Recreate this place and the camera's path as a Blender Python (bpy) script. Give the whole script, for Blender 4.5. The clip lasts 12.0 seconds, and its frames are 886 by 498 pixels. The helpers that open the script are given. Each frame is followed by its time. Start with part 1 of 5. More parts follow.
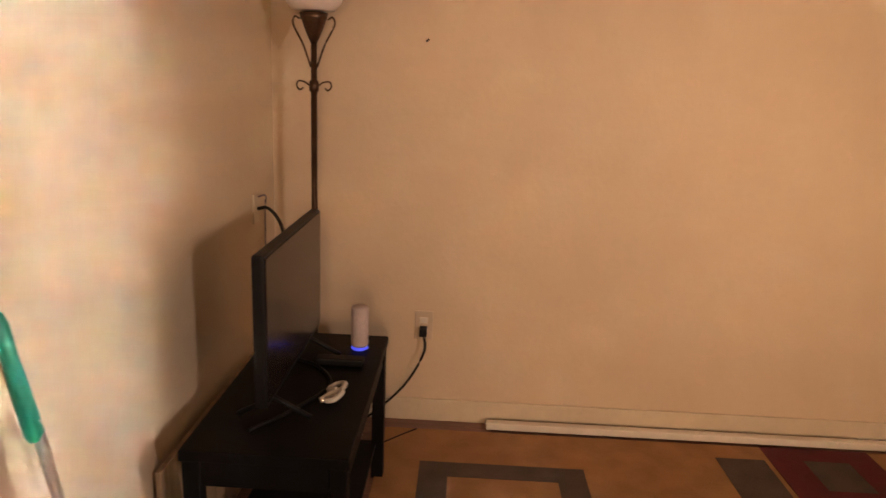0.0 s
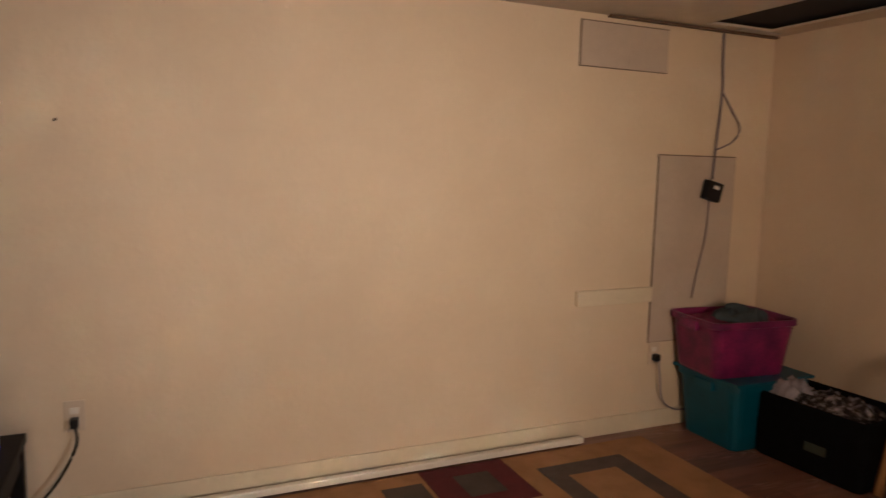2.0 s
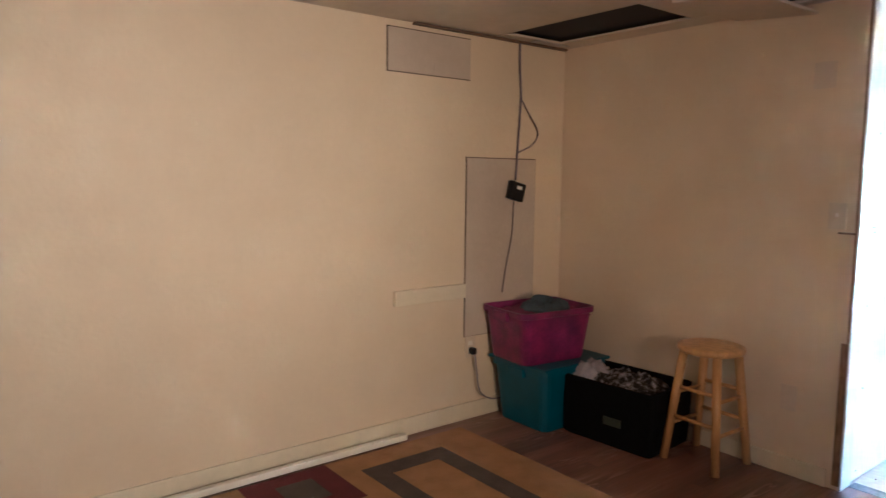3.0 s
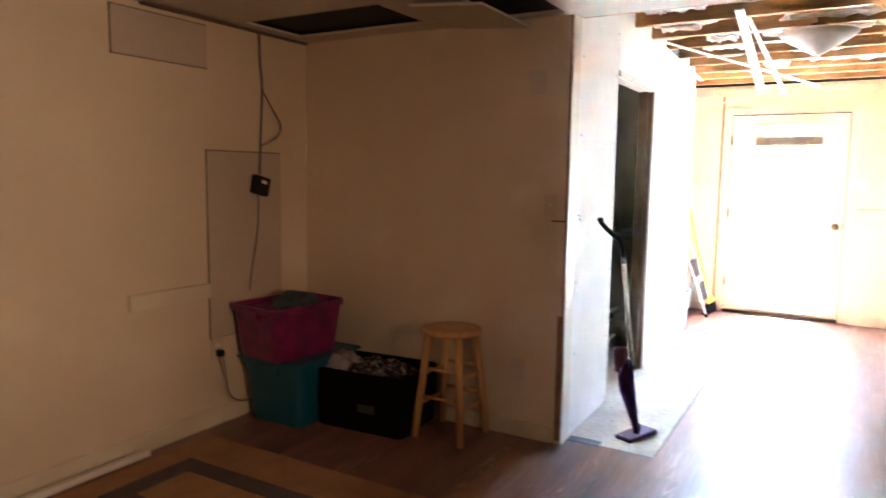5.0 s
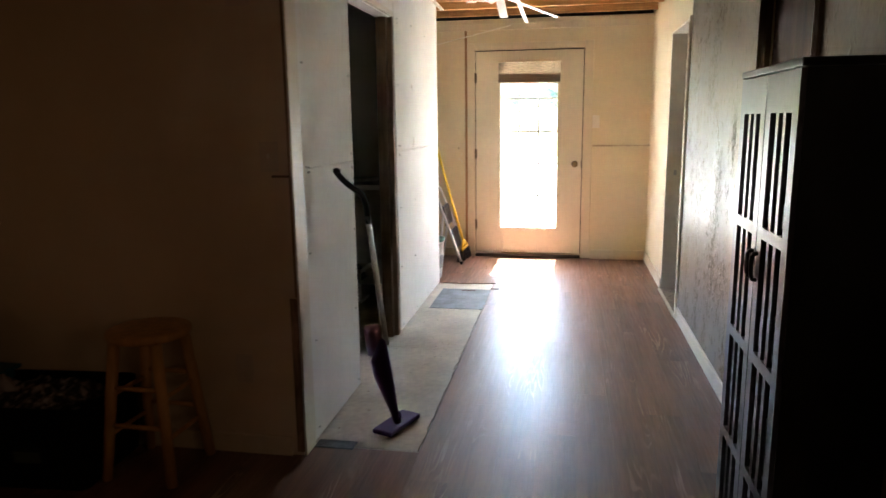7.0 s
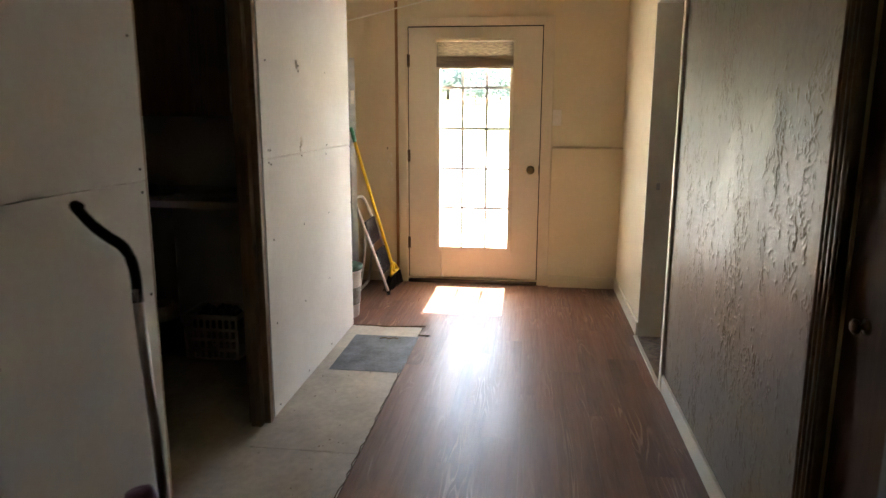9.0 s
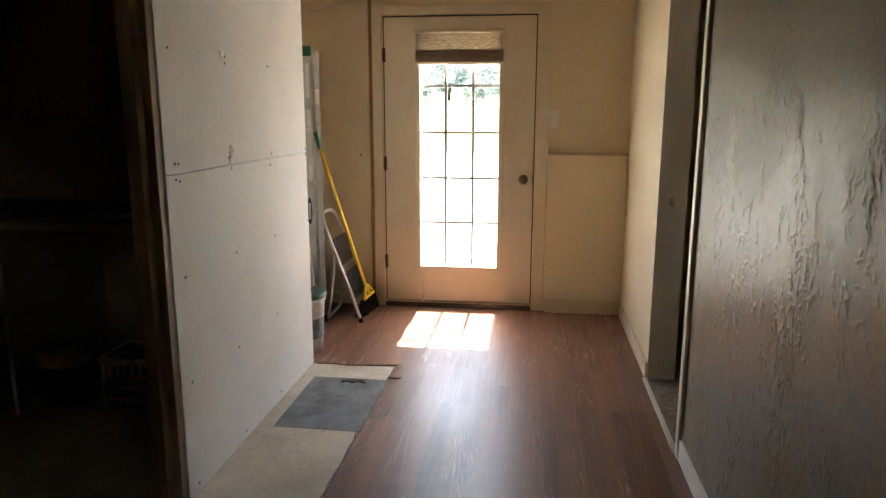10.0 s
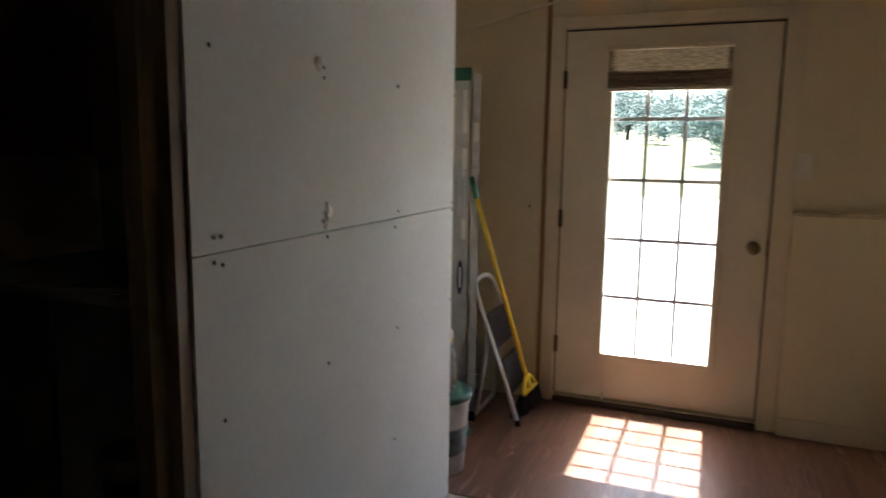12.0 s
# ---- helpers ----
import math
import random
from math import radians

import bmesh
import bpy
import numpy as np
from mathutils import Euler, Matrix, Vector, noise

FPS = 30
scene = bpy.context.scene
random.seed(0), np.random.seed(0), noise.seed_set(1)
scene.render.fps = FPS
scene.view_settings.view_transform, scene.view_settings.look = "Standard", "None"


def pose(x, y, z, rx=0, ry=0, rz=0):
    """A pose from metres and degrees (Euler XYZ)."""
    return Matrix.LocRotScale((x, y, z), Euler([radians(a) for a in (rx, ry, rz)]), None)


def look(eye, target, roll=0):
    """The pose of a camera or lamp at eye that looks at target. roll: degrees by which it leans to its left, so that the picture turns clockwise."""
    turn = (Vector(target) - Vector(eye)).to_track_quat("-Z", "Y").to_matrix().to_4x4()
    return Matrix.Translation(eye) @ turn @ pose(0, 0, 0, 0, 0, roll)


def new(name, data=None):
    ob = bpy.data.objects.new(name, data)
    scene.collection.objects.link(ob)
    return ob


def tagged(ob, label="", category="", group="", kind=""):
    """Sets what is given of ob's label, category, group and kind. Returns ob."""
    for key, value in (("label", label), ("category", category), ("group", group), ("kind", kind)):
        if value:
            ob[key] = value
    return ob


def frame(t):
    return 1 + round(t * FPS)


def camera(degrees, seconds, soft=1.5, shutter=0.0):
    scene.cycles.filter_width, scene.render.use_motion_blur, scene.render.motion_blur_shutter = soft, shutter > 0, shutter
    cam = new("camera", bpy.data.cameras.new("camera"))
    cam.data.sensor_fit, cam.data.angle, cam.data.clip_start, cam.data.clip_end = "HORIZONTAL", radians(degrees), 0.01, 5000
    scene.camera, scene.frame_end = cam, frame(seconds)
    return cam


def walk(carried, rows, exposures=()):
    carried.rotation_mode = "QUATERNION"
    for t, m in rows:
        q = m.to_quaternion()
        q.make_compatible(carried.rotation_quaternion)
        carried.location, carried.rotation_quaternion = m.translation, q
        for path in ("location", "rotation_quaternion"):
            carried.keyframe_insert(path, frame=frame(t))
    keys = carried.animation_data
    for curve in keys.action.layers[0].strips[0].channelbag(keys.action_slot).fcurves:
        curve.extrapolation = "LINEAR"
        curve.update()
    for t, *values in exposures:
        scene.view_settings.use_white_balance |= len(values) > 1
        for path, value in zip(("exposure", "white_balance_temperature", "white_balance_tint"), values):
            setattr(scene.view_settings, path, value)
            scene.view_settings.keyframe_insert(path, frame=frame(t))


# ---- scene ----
UNIT = 1.087                           # metres for each unit of the plan below
cam = camera(65.9, 12.0, soft=1.4, shutter=0.35)
PATH = [
    (0, (0.238, 0.885, 1.319), (0.187, 2.828, 0.846), 2.4),
    (0.5, (0.178, 0.828, 1.33), (0.064, 2.775, 0.887), 1.7),
    (1, (0.199, 0.779, 1.346), (0.29, 2.743, 0.98), 2.3),
    (1.5, (0.28, 0.728, 1.354), (0.763, 2.648, 1.072), 2.7),
    (2, (0.359, 0.674, 1.332), (1.159, 2.492, 1.093), 1.4),
    (2.5, (0.429, 0.624, 1.332), (1.45, 2.329, 1.105), 1.0),
    (3, (0.401, 0.63, 1.315), (1.629, 2.195, 1.105), 0.6),
    (4.8, (0.366, 0.655, 1.307), (2.039, 1.731, 1.101), 1.1),
    (4.9, (0.375, 0.649, 1.312), (2.068, 1.697, 1.122), -0.0),
    (5, (0.366, 0.648, 1.312), (2.082, 1.652, 1.096), 0.8),
    (5.5, (0.415, 0.65, 1.295), (2.217, 1.473, 1.02), -0.1),
    (6, (0.605, 0.69, 1.28), (2.462, 1.358, 0.957), -0.6),
    (6.5, (0.804, 0.722, 1.282), (2.72, 1.189, 0.949), -1.1),
    (7, (1.094, 0.795, 1.291), (3.029, 1.142, 0.923), -0.7),
    (7.2, (1.204, 0.813, 1.262), (3.15, 1.101, 0.898), -0.5),
    (9, (2.412, 0.716, 1.302), (4.358, 0.961, 0.911), 0.2),
    (9.5, (2.753, 0.662, 1.311), (4.7, 0.908, 0.921), -0.1),
    (10, (3.063, 0.652, 1.306), (5.009, 0.905, 0.918), 0.1),
    (10.5, (3.336, 0.647, 1.312), (5.282, 0.902, 0.928), 0.2),
    (11, (3.62, 0.645, 1.289), (5.558, 1.004, 0.951), 0.4),
    (11.5, (3.855, 0.717, 1.254), (5.767, 1.223, 0.957), 0.7),
    (12, (4.07, 0.892, 1.317), (5.91, 1.621, 1.033), 0.8),
]
# the clip's own exposure and white balance: seconds, stops, kelvin, tint
EXPOSURES = [
    (0.0, 8.2, 6200, 20), (0.5, 8.1, 5900, 16), (1.0, 8.15, 5650, 13), (1.6, 8.1, 5050, 9), (2.0, 8.1, 4750, 6), (2.5, 8.22, 4400, 3), (3.2, 8.4, 4300, 2), (4.8, 7.65, 5400, 13), (5.5, 6.3, 5450, 12), (6.0, 5.6, 5600, 11),
    (6.5, 5.15, 6000, 10), (7.2, 4.75, 6400, 10), (9.0, 4.05, 7050, 11), (10.5, 3.45, 7000, 11), (12.0, 2.62, 6200, 9),
]
walk(cam, [(t, look(Vector(eye) * UNIT, Vector(target) * UNIT, roll)) for t, eye, target, roll in PATH], EXPOSURES)

# ---- light ----
SUN_SLOPE = 0.52                       # metres along x per metre of fall
SUN_EL = math.atan(1 / SUN_SLOPE)
world = bpy.data.worlds.new("world")
scene.world = world
world.use_nodes = True
wn = world.node_tree.nodes
sky = wn.new("ShaderNodeTexSky")
sky.sky_type = "NISHITA"
sky.sun_disc = False
sky.sun_elevation = SUN_EL
sky.sun_rotation = radians(90)
sky.air_density, sky.dust_density = 1.0, 2.5
wn["Background"].inputs["Strength"].default_value = 0.15
world.node_tree.links.new(sky.outputs["Color"], wn["Background"].inputs["Color"])
sun_data = bpy.data.lights.new("sun", "SUN")
sun_data.energy, sun_data.angle, sun_data.color = 5.0, radians(0.55), (1.0, 0.94, 0.84)
sun_ob = new("sun", sun_data)
sun_ob.matrix_world = look((20, 1.1, 20 / SUN_SLOPE), (0, 1.1, 0))


def unseen_light(name, width, height, watts, color, eye, target, spread):
    """Area lamp in an added opening, for light whose source is unseen."""
    d = bpy.data.lights.new(name, "AREA")
    d.shape, d.size, d.size_y = "RECTANGLE", width * UNIT, height * UNIT
    d.energy, d.color, d.spread = watts * UNIT ** 2, color, radians(spread)
    new(name, d).matrix_world = look(Vector(eye) * UNIT, Vector(target) * UNIT)


# Warm fill lamp added for the room; its real source is unseen.
unseen_light("south_window_daylight", 0.9, 0.8, 0.052, (1.0, 0.59, 0.29), (0.6, -1.29, 1.45), (1.75, 3.4, 1.25), 68)
# Lamp placed to match the television's cast shadow; its window is unseen.
unseen_light("return_window_daylight", 0.30, 0.34, 0.052, (1.0, 0.80, 0.60), (2.37, -0.42, 1.45), (-0.4, 2.4, 1.2), 110)

# ---- materials ----
def mat(name, color, rough=0.6, metal=0.0, vary=0.12, scale=6.0, bump=0.0, bump_scale=60.0, stretch=(1, 1, 1), spec=0.5,
        second=None, rough_vary=0.0, fine=None, island=0.0, objrand=0.0, emit=0.0, trans=0.0, coat=0.0, alpha=1.0):
    """Principled material: colour varies at a broad and a fine scale, with a noise bump."""
    m = bpy.data.materials.new(name)
    m.use_nodes = True
    nt = m.node_tree
    N, L = nt.nodes, nt.links
    b = N["Principled BSDF"]
    b.inputs["Roughness"].default_value = rough
    b.inputs["Metallic"].default_value = metal
    b.inputs["Specular IOR Level"].default_value = spec
    b.inputs["Transmission Weight"].default_value = trans
    b.inputs["Coat Weight"].default_value = coat
    if emit:
        b.inputs["Emission Color"].default_value = (*color, 1)
        b.inputs["Emission Strength"].default_value = emit
    tc = N.new("ShaderNodeTexCoord")
    mp = N.new("ShaderNodeMapping")
    mp.inputs["Scale"].default_value = stretch
    L.new(tc.outputs["Object"], mp.inputs["Vector"])
    vec = mp.outputs["Vector"]
    if objrand:
        oi = N.new("ShaderNodeObjectInfo")
        off = N.new("ShaderNodeVectorMath")
        off.operation = "MULTIPLY_ADD"
        comb = N.new("ShaderNodeCombineXYZ")
        for k in range(3):
            L.new(oi.outputs["Random"], comb.inputs[k])
        off.inputs[1].default_value = (37, 23, 11)
        L.new(comb.outputs[0], off.inputs[0])
        L.new(vec, off.inputs[2])
        vec = off.outputs[0]
    n1 = N.new("ShaderNodeTexNoise")
    n1.inputs["Scale"].default_value = scale
    n1.inputs["Detail"].default_value = 6
    L.new(vec, n1.inputs["Vector"])
    n2 = N.new("ShaderNodeTexNoise")
    n2.inputs["Scale"].default_value = fine or scale * 9
    n2.inputs["Detail"].default_value = 4
    L.new(vec, n2.inputs["Vector"])
    add = N.new("ShaderNodeMath")
    add.operation = "MULTIPLY_ADD"
    L.new(n2.outputs["Fac"], add.inputs[0])
    add.inputs[1].default_value = 0.45
    L.new(n1.outputs["Fac"], add.inputs[2])
    fac = add.outputs[0]
    if objrand:
        a2 = N.new("ShaderNodeMath")
        a2.operation = "MULTIPLY_ADD"
        L.new(oi.outputs["Random"], a2.inputs[0])
        a2.inputs[1].default_value = objrand
        L.new(fac, a2.inputs[2])
        fac = a2.outputs[0]
    if island:
        ge = N.new("ShaderNodeNewGeometry")
        a3 = N.new("ShaderNodeMath")
        a3.operation = "MULTIPLY_ADD"
        L.new(ge.outputs["Random Per Island"], a3.inputs[0])
        a3.inputs[1].default_value = island
        L.new(fac, a3.inputs[2])
        fac = a3.outputs[0]
    ramp = N.new("ShaderNodeValToRGB")
    c2 = second or tuple(min(1, c * (1 - vary * 1.6)) for c in color)
    c1 = tuple(min(1, c * (1 + vary)) for c in color)
    ramp.color_ramp.elements[0].position, ramp.color_ramp.elements[1].position = 0.45, 1.0
    ramp.color_ramp.elements[0].color, ramp.color_ramp.elements[1].color = (*c2, 1), (*c1, 1)
    L.new(fac, ramp.inputs["Fac"])
    L.new(ramp.outputs["Color"], b.inputs["Base Color"])
    if rough_vary:
        mr = N.new("ShaderNodeMapRange")
        mr.inputs["From Min"].default_value, mr.inputs["From Max"].default_value = 0.3, 0.7
        mr.inputs["To Min"].default_value, mr.inputs["To Max"].default_value = max(0.03, rough - rough_vary), min(1, rough + rough_vary)
        L.new(n1.outputs["Fac"], mr.inputs["Value"])
        L.new(mr.outputs["Result"], b.inputs["Roughness"])
    if bump:
        n3 = N.new("ShaderNodeTexNoise")
        n3.inputs["Scale"].default_value = bump_scale
        n3.inputs["Detail"].default_value = 5
        L.new(vec, n3.inputs["Vector"])
        bp = N.new("ShaderNodeBump")
        bp.inputs["Strength"].default_value = bump
        bp.inputs["Distance"].default_value = 0.01
        L.new(n3.outputs["Fac"], bp.inputs["Height"])
        L.new(bp.outputs["Normal"], b.inputs["Normal"])
    return m


cream = mat("cream_wall_paint", (0.66, 0.54, 0.385), 0.55, vary=0.03, scale=1.3, bump=0.10, bump_scale=45, fine=30)
cream_hall = mat("pale_yellow_wall_paint", (0.70, 0.605, 0.415), 0.5, vary=0.05, scale=1.7, bump=0.15, bump_scale=35, fine=25)
patch_paint = mat("greyish_patch_panel", (0.51, 0.42, 0.335), 0.6, vary=0.06, scale=3, bump=0.1)
drywall = mat("white_drywall_paper", (0.84, 0.825, 0.79), 0.75, vary=0.05, scale=2.5, bump=0.06, bump_scale=120, fine=40)
white_trim = mat("white_trim_paint", (0.76, 0.715, 0.61), 0.4, vary=0.06, scale=5, bump=0.05)
cream_trim = mat("cream_trim_paint", (0.67, 0.585, 0.43), 0.42, vary=0.06, scale=5, bump=0.06)
door_white = mat("white_door_paint", (0.71, 0.645, 0.50), 0.38, vary=0.05, scale=3, bump=0.04, bump_scale=25)
ceiling_mat = mat("ceiling_board_paint", (0.62, 0.55, 0.45), 0.8, vary=0.08, scale=2, bump=0.1)
joist_mat = mat("raw_pine_joist", (0.44, 0.23, 0.085), 0.75, vary=0.4, scale=5, stretch=(4, 0.6, 4), bump=0.3, bump_scale=30, island=0.35)
deck_mat = mat("brown_roof_deck", (0.16, 0.085, 0.04), 0.85, vary=0.3, scale=4, bump=0.3)
insul_mat = mat("white_insulation_scrap", (0.82, 0.78, 0.70), 0.95, vary=0.12, scale=12, bump=0.8, bump_scale=40)
plank_mat = mat("reddish_brown_vinyl_plank", (0.172, 0.080, 0.050), 0.36, vary=0.35, scale=1.6, stretch=(0.45, 6.0, 1), bump=0.05,
                bump_scale=22, objrand=0.16, fine=17, spec=0.6, second=(0.062, 0.027, 0.019))


def plank_finish(m):
    """Pale cathedral grain, and a gloss worn in long streaks and broad patches."""
    N, L = m.node_tree.nodes, m.node_tree.links
    b = N["Principled BSDF"]
    tc, oi = N.new("ShaderNodeTexCoord"), N.new("ShaderNodeObjectInfo")
    off = N.new("ShaderNodeVectorMath")
    off.operation = "MULTIPLY_ADD"
    off.inputs[1].default_value = (31, 17, 0)
    L.new(oi.outputs["Random"], off.inputs[0])
    L.new(tc.outputs["Object"], off.inputs[2])

    def noise_at(scale, stretch, detail=4, vec=off.outputs[0], distort=0.0):
        mp, n = N.new("ShaderNodeMapping"), N.new("ShaderNodeTexNoise")
        mp.inputs["Scale"].default_value = stretch
        n.inputs["Scale"].default_value, n.inputs["Detail"].default_value, n.inputs["Distortion"].default_value = scale, detail, distort
        L.new(vec, mp.inputs["Vector"])
        L.new(mp.outputs["Vector"], n.inputs["Vector"])
        return n.outputs["Fac"]

    def math_node(op, a, b_=None, c_=None):
        n = N.new("ShaderNodeMath")
        n.operation = op
        for k, v in enumerate((a, b_, c_)):
            if v is None:
                continue
            if isinstance(v, (int, float)):
                n.inputs[k].default_value = v
            else:
                L.new(v, n.inputs[k])
        return n.outputs[0]

    rings = math_node("SINE", math_node("MULTIPLY", noise_at(1.5, (0.55, 5.5, 1), 2, distort=0.6), 85.0))
    patches = math_node("SMOOTH_MIN", 1.0, math_node("MAXIMUM", 0.0, math_node("MULTIPLY_ADD", noise_at(2.2, (0.6, 2.5, 1), 3), 5.0, -2.6)), 0.1)
    vein = math_node("MULTIPLY", math_node("MULTIPLY", math_node("MAXIMUM", 0.0, math_node("MULTIPLY_ADD", rings, 1.6, -0.6)), patches), noise_at(40, (0.4, 4, 1)))
    mix = N.new("ShaderNodeMix")
    mix.data_type = "RGBA"
    mix.inputs["B"].default_value = (0.42, 0.27, 0.19, 1)
    L.new(math_node("MINIMUM", math_node("MULTIPLY", vein, 1.9), 0.8), mix.inputs["Factor"])
    L.new(N["Color Ramp"].outputs["Color"], mix.inputs["A"])
    L.new(mix.outputs["Result"], b.inputs["Base Color"])
    streak = noise_at(7, (0.35, 9, 1), 5)
    geo = N.new("ShaderNodeNewGeometry")
    worn = noise_at(2.3, (0.7, 1.6, 1), 5, geo.outputs["Position"])
    gloss = math_node("ADD", math_node("MULTIPLY_ADD", streak, 0.37, 0.08), math_node("MULTIPLY", worn, 0.26))
    L.new(gloss, b.inputs["Roughness"])
    swell = math_node("ADD", math_node("MULTIPLY", noise_at(1.5, (1.0, 2.6, 1), 2, geo.outputs["Position"]), 1.0), math_node("MULTIPLY", streak, 0.22))
    bp = N["Bump"]
    bp.inputs["Strength"].default_value, bp.inputs["Distance"].default_value = 0.22, 0.012
    L.new(swell, bp.inputs["Height"])


plank_finish(plank_mat)
joint_mat = mat("dark_floor_joint", (0.085, 0.037, 0.025), 0.5)
board_mat = mat("beige_subfloor_board", (0.60, 0.55, 0.46), 0.7, vary=0.2, scale=3.5, bump=0.12, bump_scale=30)
grey_patch = mat("grey_floor_patch", (0.15, 0.175, 0.195), 0.6, vary=0.42, scale=6, bump=0.15, bump_scale=20)
carpet_mat = mat("grey_carpet", (0.30, 0.25, 0.20), 0.95, vary=0.3, scale=30, bump=0.6, bump_scale=200)
brown_door = mat("brown_door_stain", (0.060, 0.028, 0.017), 0.65, spec=0.10, vary=0.3, scale=3, stretch=(6, 6, 0.6), bump=0.1)
dark_wood = mat("dark_bare_wood", (0.14, 0.085, 0.05), 0.6, vary=0.3, scale=4, stretch=(8, 8, 0.7), bump=0.15)
jamb_wood = mat("raw_tan_jamb_wood", (0.40, 0.29, 0.18), 0.6, vary=0.25, scale=4, stretch=(8, 8, 0.6), bump=0.12)
black_mat = mat("black_table_laminate", (0.005, 0.0045, 0.0045), 0.55, vary=0.3, scale=12, bump=0.05, spec=0.12)
black_metal = mat("black_painted_metal", (0.010, 0.010, 0.011), 0.4, metal=0.0, vary=0.2, scale=10)
cab_front = mat("dark_grey_satin_metal", (0.085, 0.085, 0.095), 0.36, metal=0.5, vary=0.2, scale=6, bump=0.03)
bronze = mat("aged_bronze", (0.10, 0.06, 0.035), 0.38, metal=0.8, vary=0.3, scale=15)
steel = mat("brushed_steel", (0.55, 0.55, 0.56), 0.35, metal=0.9, vary=0.1, scale=20)
alu = mat("aluminium_rail", (0.50, 0.50, 0.50), 0.42, metal=0.8, vary=0.15, scale=12)
aged_plate = mat("aged_cream_plate", (0.60, 0.50, 0.385), 0.45, vary=0.06, scale=10)
white_plastic = mat("white_plastic", (0.74, 0.69, 0.61), 0.4, vary=0.05, scale=10)
dark_green = mat("dark_green_plastic", (0.004, 0.11, 0.06), 0.45, vary=0.15, scale=12)
green_plastic = mat("green_plastic", (0.0, 0.28, 0.20), 0.4, vary=0.12, scale=12)
yellow_plastic = mat("yellow_plastic", (0.80, 0.54, 0.02), 0.4, vary=0.1, scale=12)
black_plastic = mat("black_plastic", (0.007, 0.007, 0.008), 0.5, vary=0.2, scale=15, spec=0.25)
pine = mat("honey_pine", (0.54, 0.29, 0.095), 0.42, vary=0.22, scale=5, stretch=(5, 5, 0.7), bump=0.06)
wood_trim_mat = mat("oak_cabinet", (0.30, 0.15, 0.06), 0.45, vary=0.3, scale=4, stretch=(7, 7, 0.6), bump=0.1)


# ---- mesh helpers ----
def box(bm, x0, x1, y0, y1, z0, z1, bevel=0.0):
    vs = [bm.verts.new(p) for p in ((x0, y0, z0), (x1, y0, z0), (x1, y1, z0), (x0, y1, z0), (x0, y0, z1), (x1, y0, z1), (x1, y1, z1), (x0, y1, z1))]
    fs = [bm.faces.new([vs[i] for i in q]) for q in ((3, 2, 1, 0), (4, 5, 6, 7), (0, 1, 5, 4), (1, 2, 6, 5), (2, 3, 7, 6), (3, 0, 4, 7))]
    if bevel:
        es = list({e for f in fs for e in f.edges})
        bmesh.ops.bevel(bm, geom=es, offset=bevel, segments=2, affect="EDGES", profile=0.6)
    return vs


def boxes(*args, bevel=0.0):
    bm = bmesh.new()
    for a in args:
        box(bm, *a, bevel=bevel)
    return bm


def rod(bm, a, b, r0, r1=None, seg=10, caps=True):
    """A round or tapered bar from a to b."""
    a, b = Vector(a), Vector(b)
    r1 = r0 if r1 is None else r1
    q = (b - a).to_track_quat("Z", "Y")
    rings = []
    for p, r in ((a, r0), (b, r1)):
        rings.append([bm.verts.new(p + q @ Vector((r * math.cos(2 * math.pi * k / seg), r * math.sin(2 * math.pi * k / seg), 0))) for k in range(seg)])
    for k in range(seg):
        f = bm.faces.new((rings[0][k], rings[0][(k + 1) % seg], rings[1][(k + 1) % seg], rings[1][k]))
        f.smooth = True
    if caps:
        bm.faces.new(rings[0][::-1])
        bm.faces.new(rings[1])
    return bm


def tube(bm, pts, r, seg=8):
    """A bent round bar along a smooth line through pts."""
    pts = [Vector(p) for p in pts]
    rings = []
    for i, p in enumerate(pts):
        d = (pts[min(i + 1, len(pts) - 1)] - pts[max(i - 1, 0)]).normalized()
        up = Vector((0, 0, 1)) if abs(d.z) < 0.9 else Vector((1, 0, 0))
        s = d.cross(up).normalized()
        u = s.cross(d)
        rings.append([bm.verts.new(p + r * (math.cos(2 * math.pi * k / seg) * s + math.sin(2 * math.pi * k / seg) * u)) for k in range(seg)])
    for a, b in zip(rings, rings[1:]):
        for k in range(seg):
            f = bm.faces.new((a[k], a[(k + 1) % seg], b[(k + 1) % seg], b[k]))
            f.smooth = True
    bm.faces.new(rings[0][::-1])
    bm.faces.new(rings[-1])
    bmesh.ops.recalc_face_normals(bm, faces=bm.faces)
    return bm


def smooth_line(pts, n=8):
    """Catmull-Rom points through pts."""
    P = [Vector(p) for p in pts]
    P = [P[0] * 2 - P[1]] + P + [P[-1] * 2 - P[-2]]
    out = []
    for i in range(1, len(P) - 2):
        for k in range(n):
            t = k / n
            a, b, c, d = P[i - 1], P[i], P[i + 1], P[i + 2]
            out.append(0.5 * ((2 * b) + (c - a) * t + (2 * a - 5 * b + 4 * c - d) * t * t + (3 * b - a - 3 * c + d) * t ** 3))
    out.append(P[-2])
    return out


def lathe(bm, profile, seg=28, at=(0, 0, 0)):
    """Turns a profile of (radius, height) round a vertical axis."""
    o = Vector(at)
    rings = []
    for r, z in profile:
        rings.append([bm.verts.new(o + Vector((r * math.cos(2 * math.pi * k / seg), r * math.sin(2 * math.pi * k / seg), z))) for k in range(seg)])
    for a, b in zip(rings, rings[1:]):
        for k in range(seg):
            f = bm.faces.new((a[k], a[(k + 1) % seg], b[(k + 1) % seg], b[k]))
            f.smooth = True
    bm.faces.new(rings[0][::-1])
    bm.faces.new(rings[-1])
    return bm


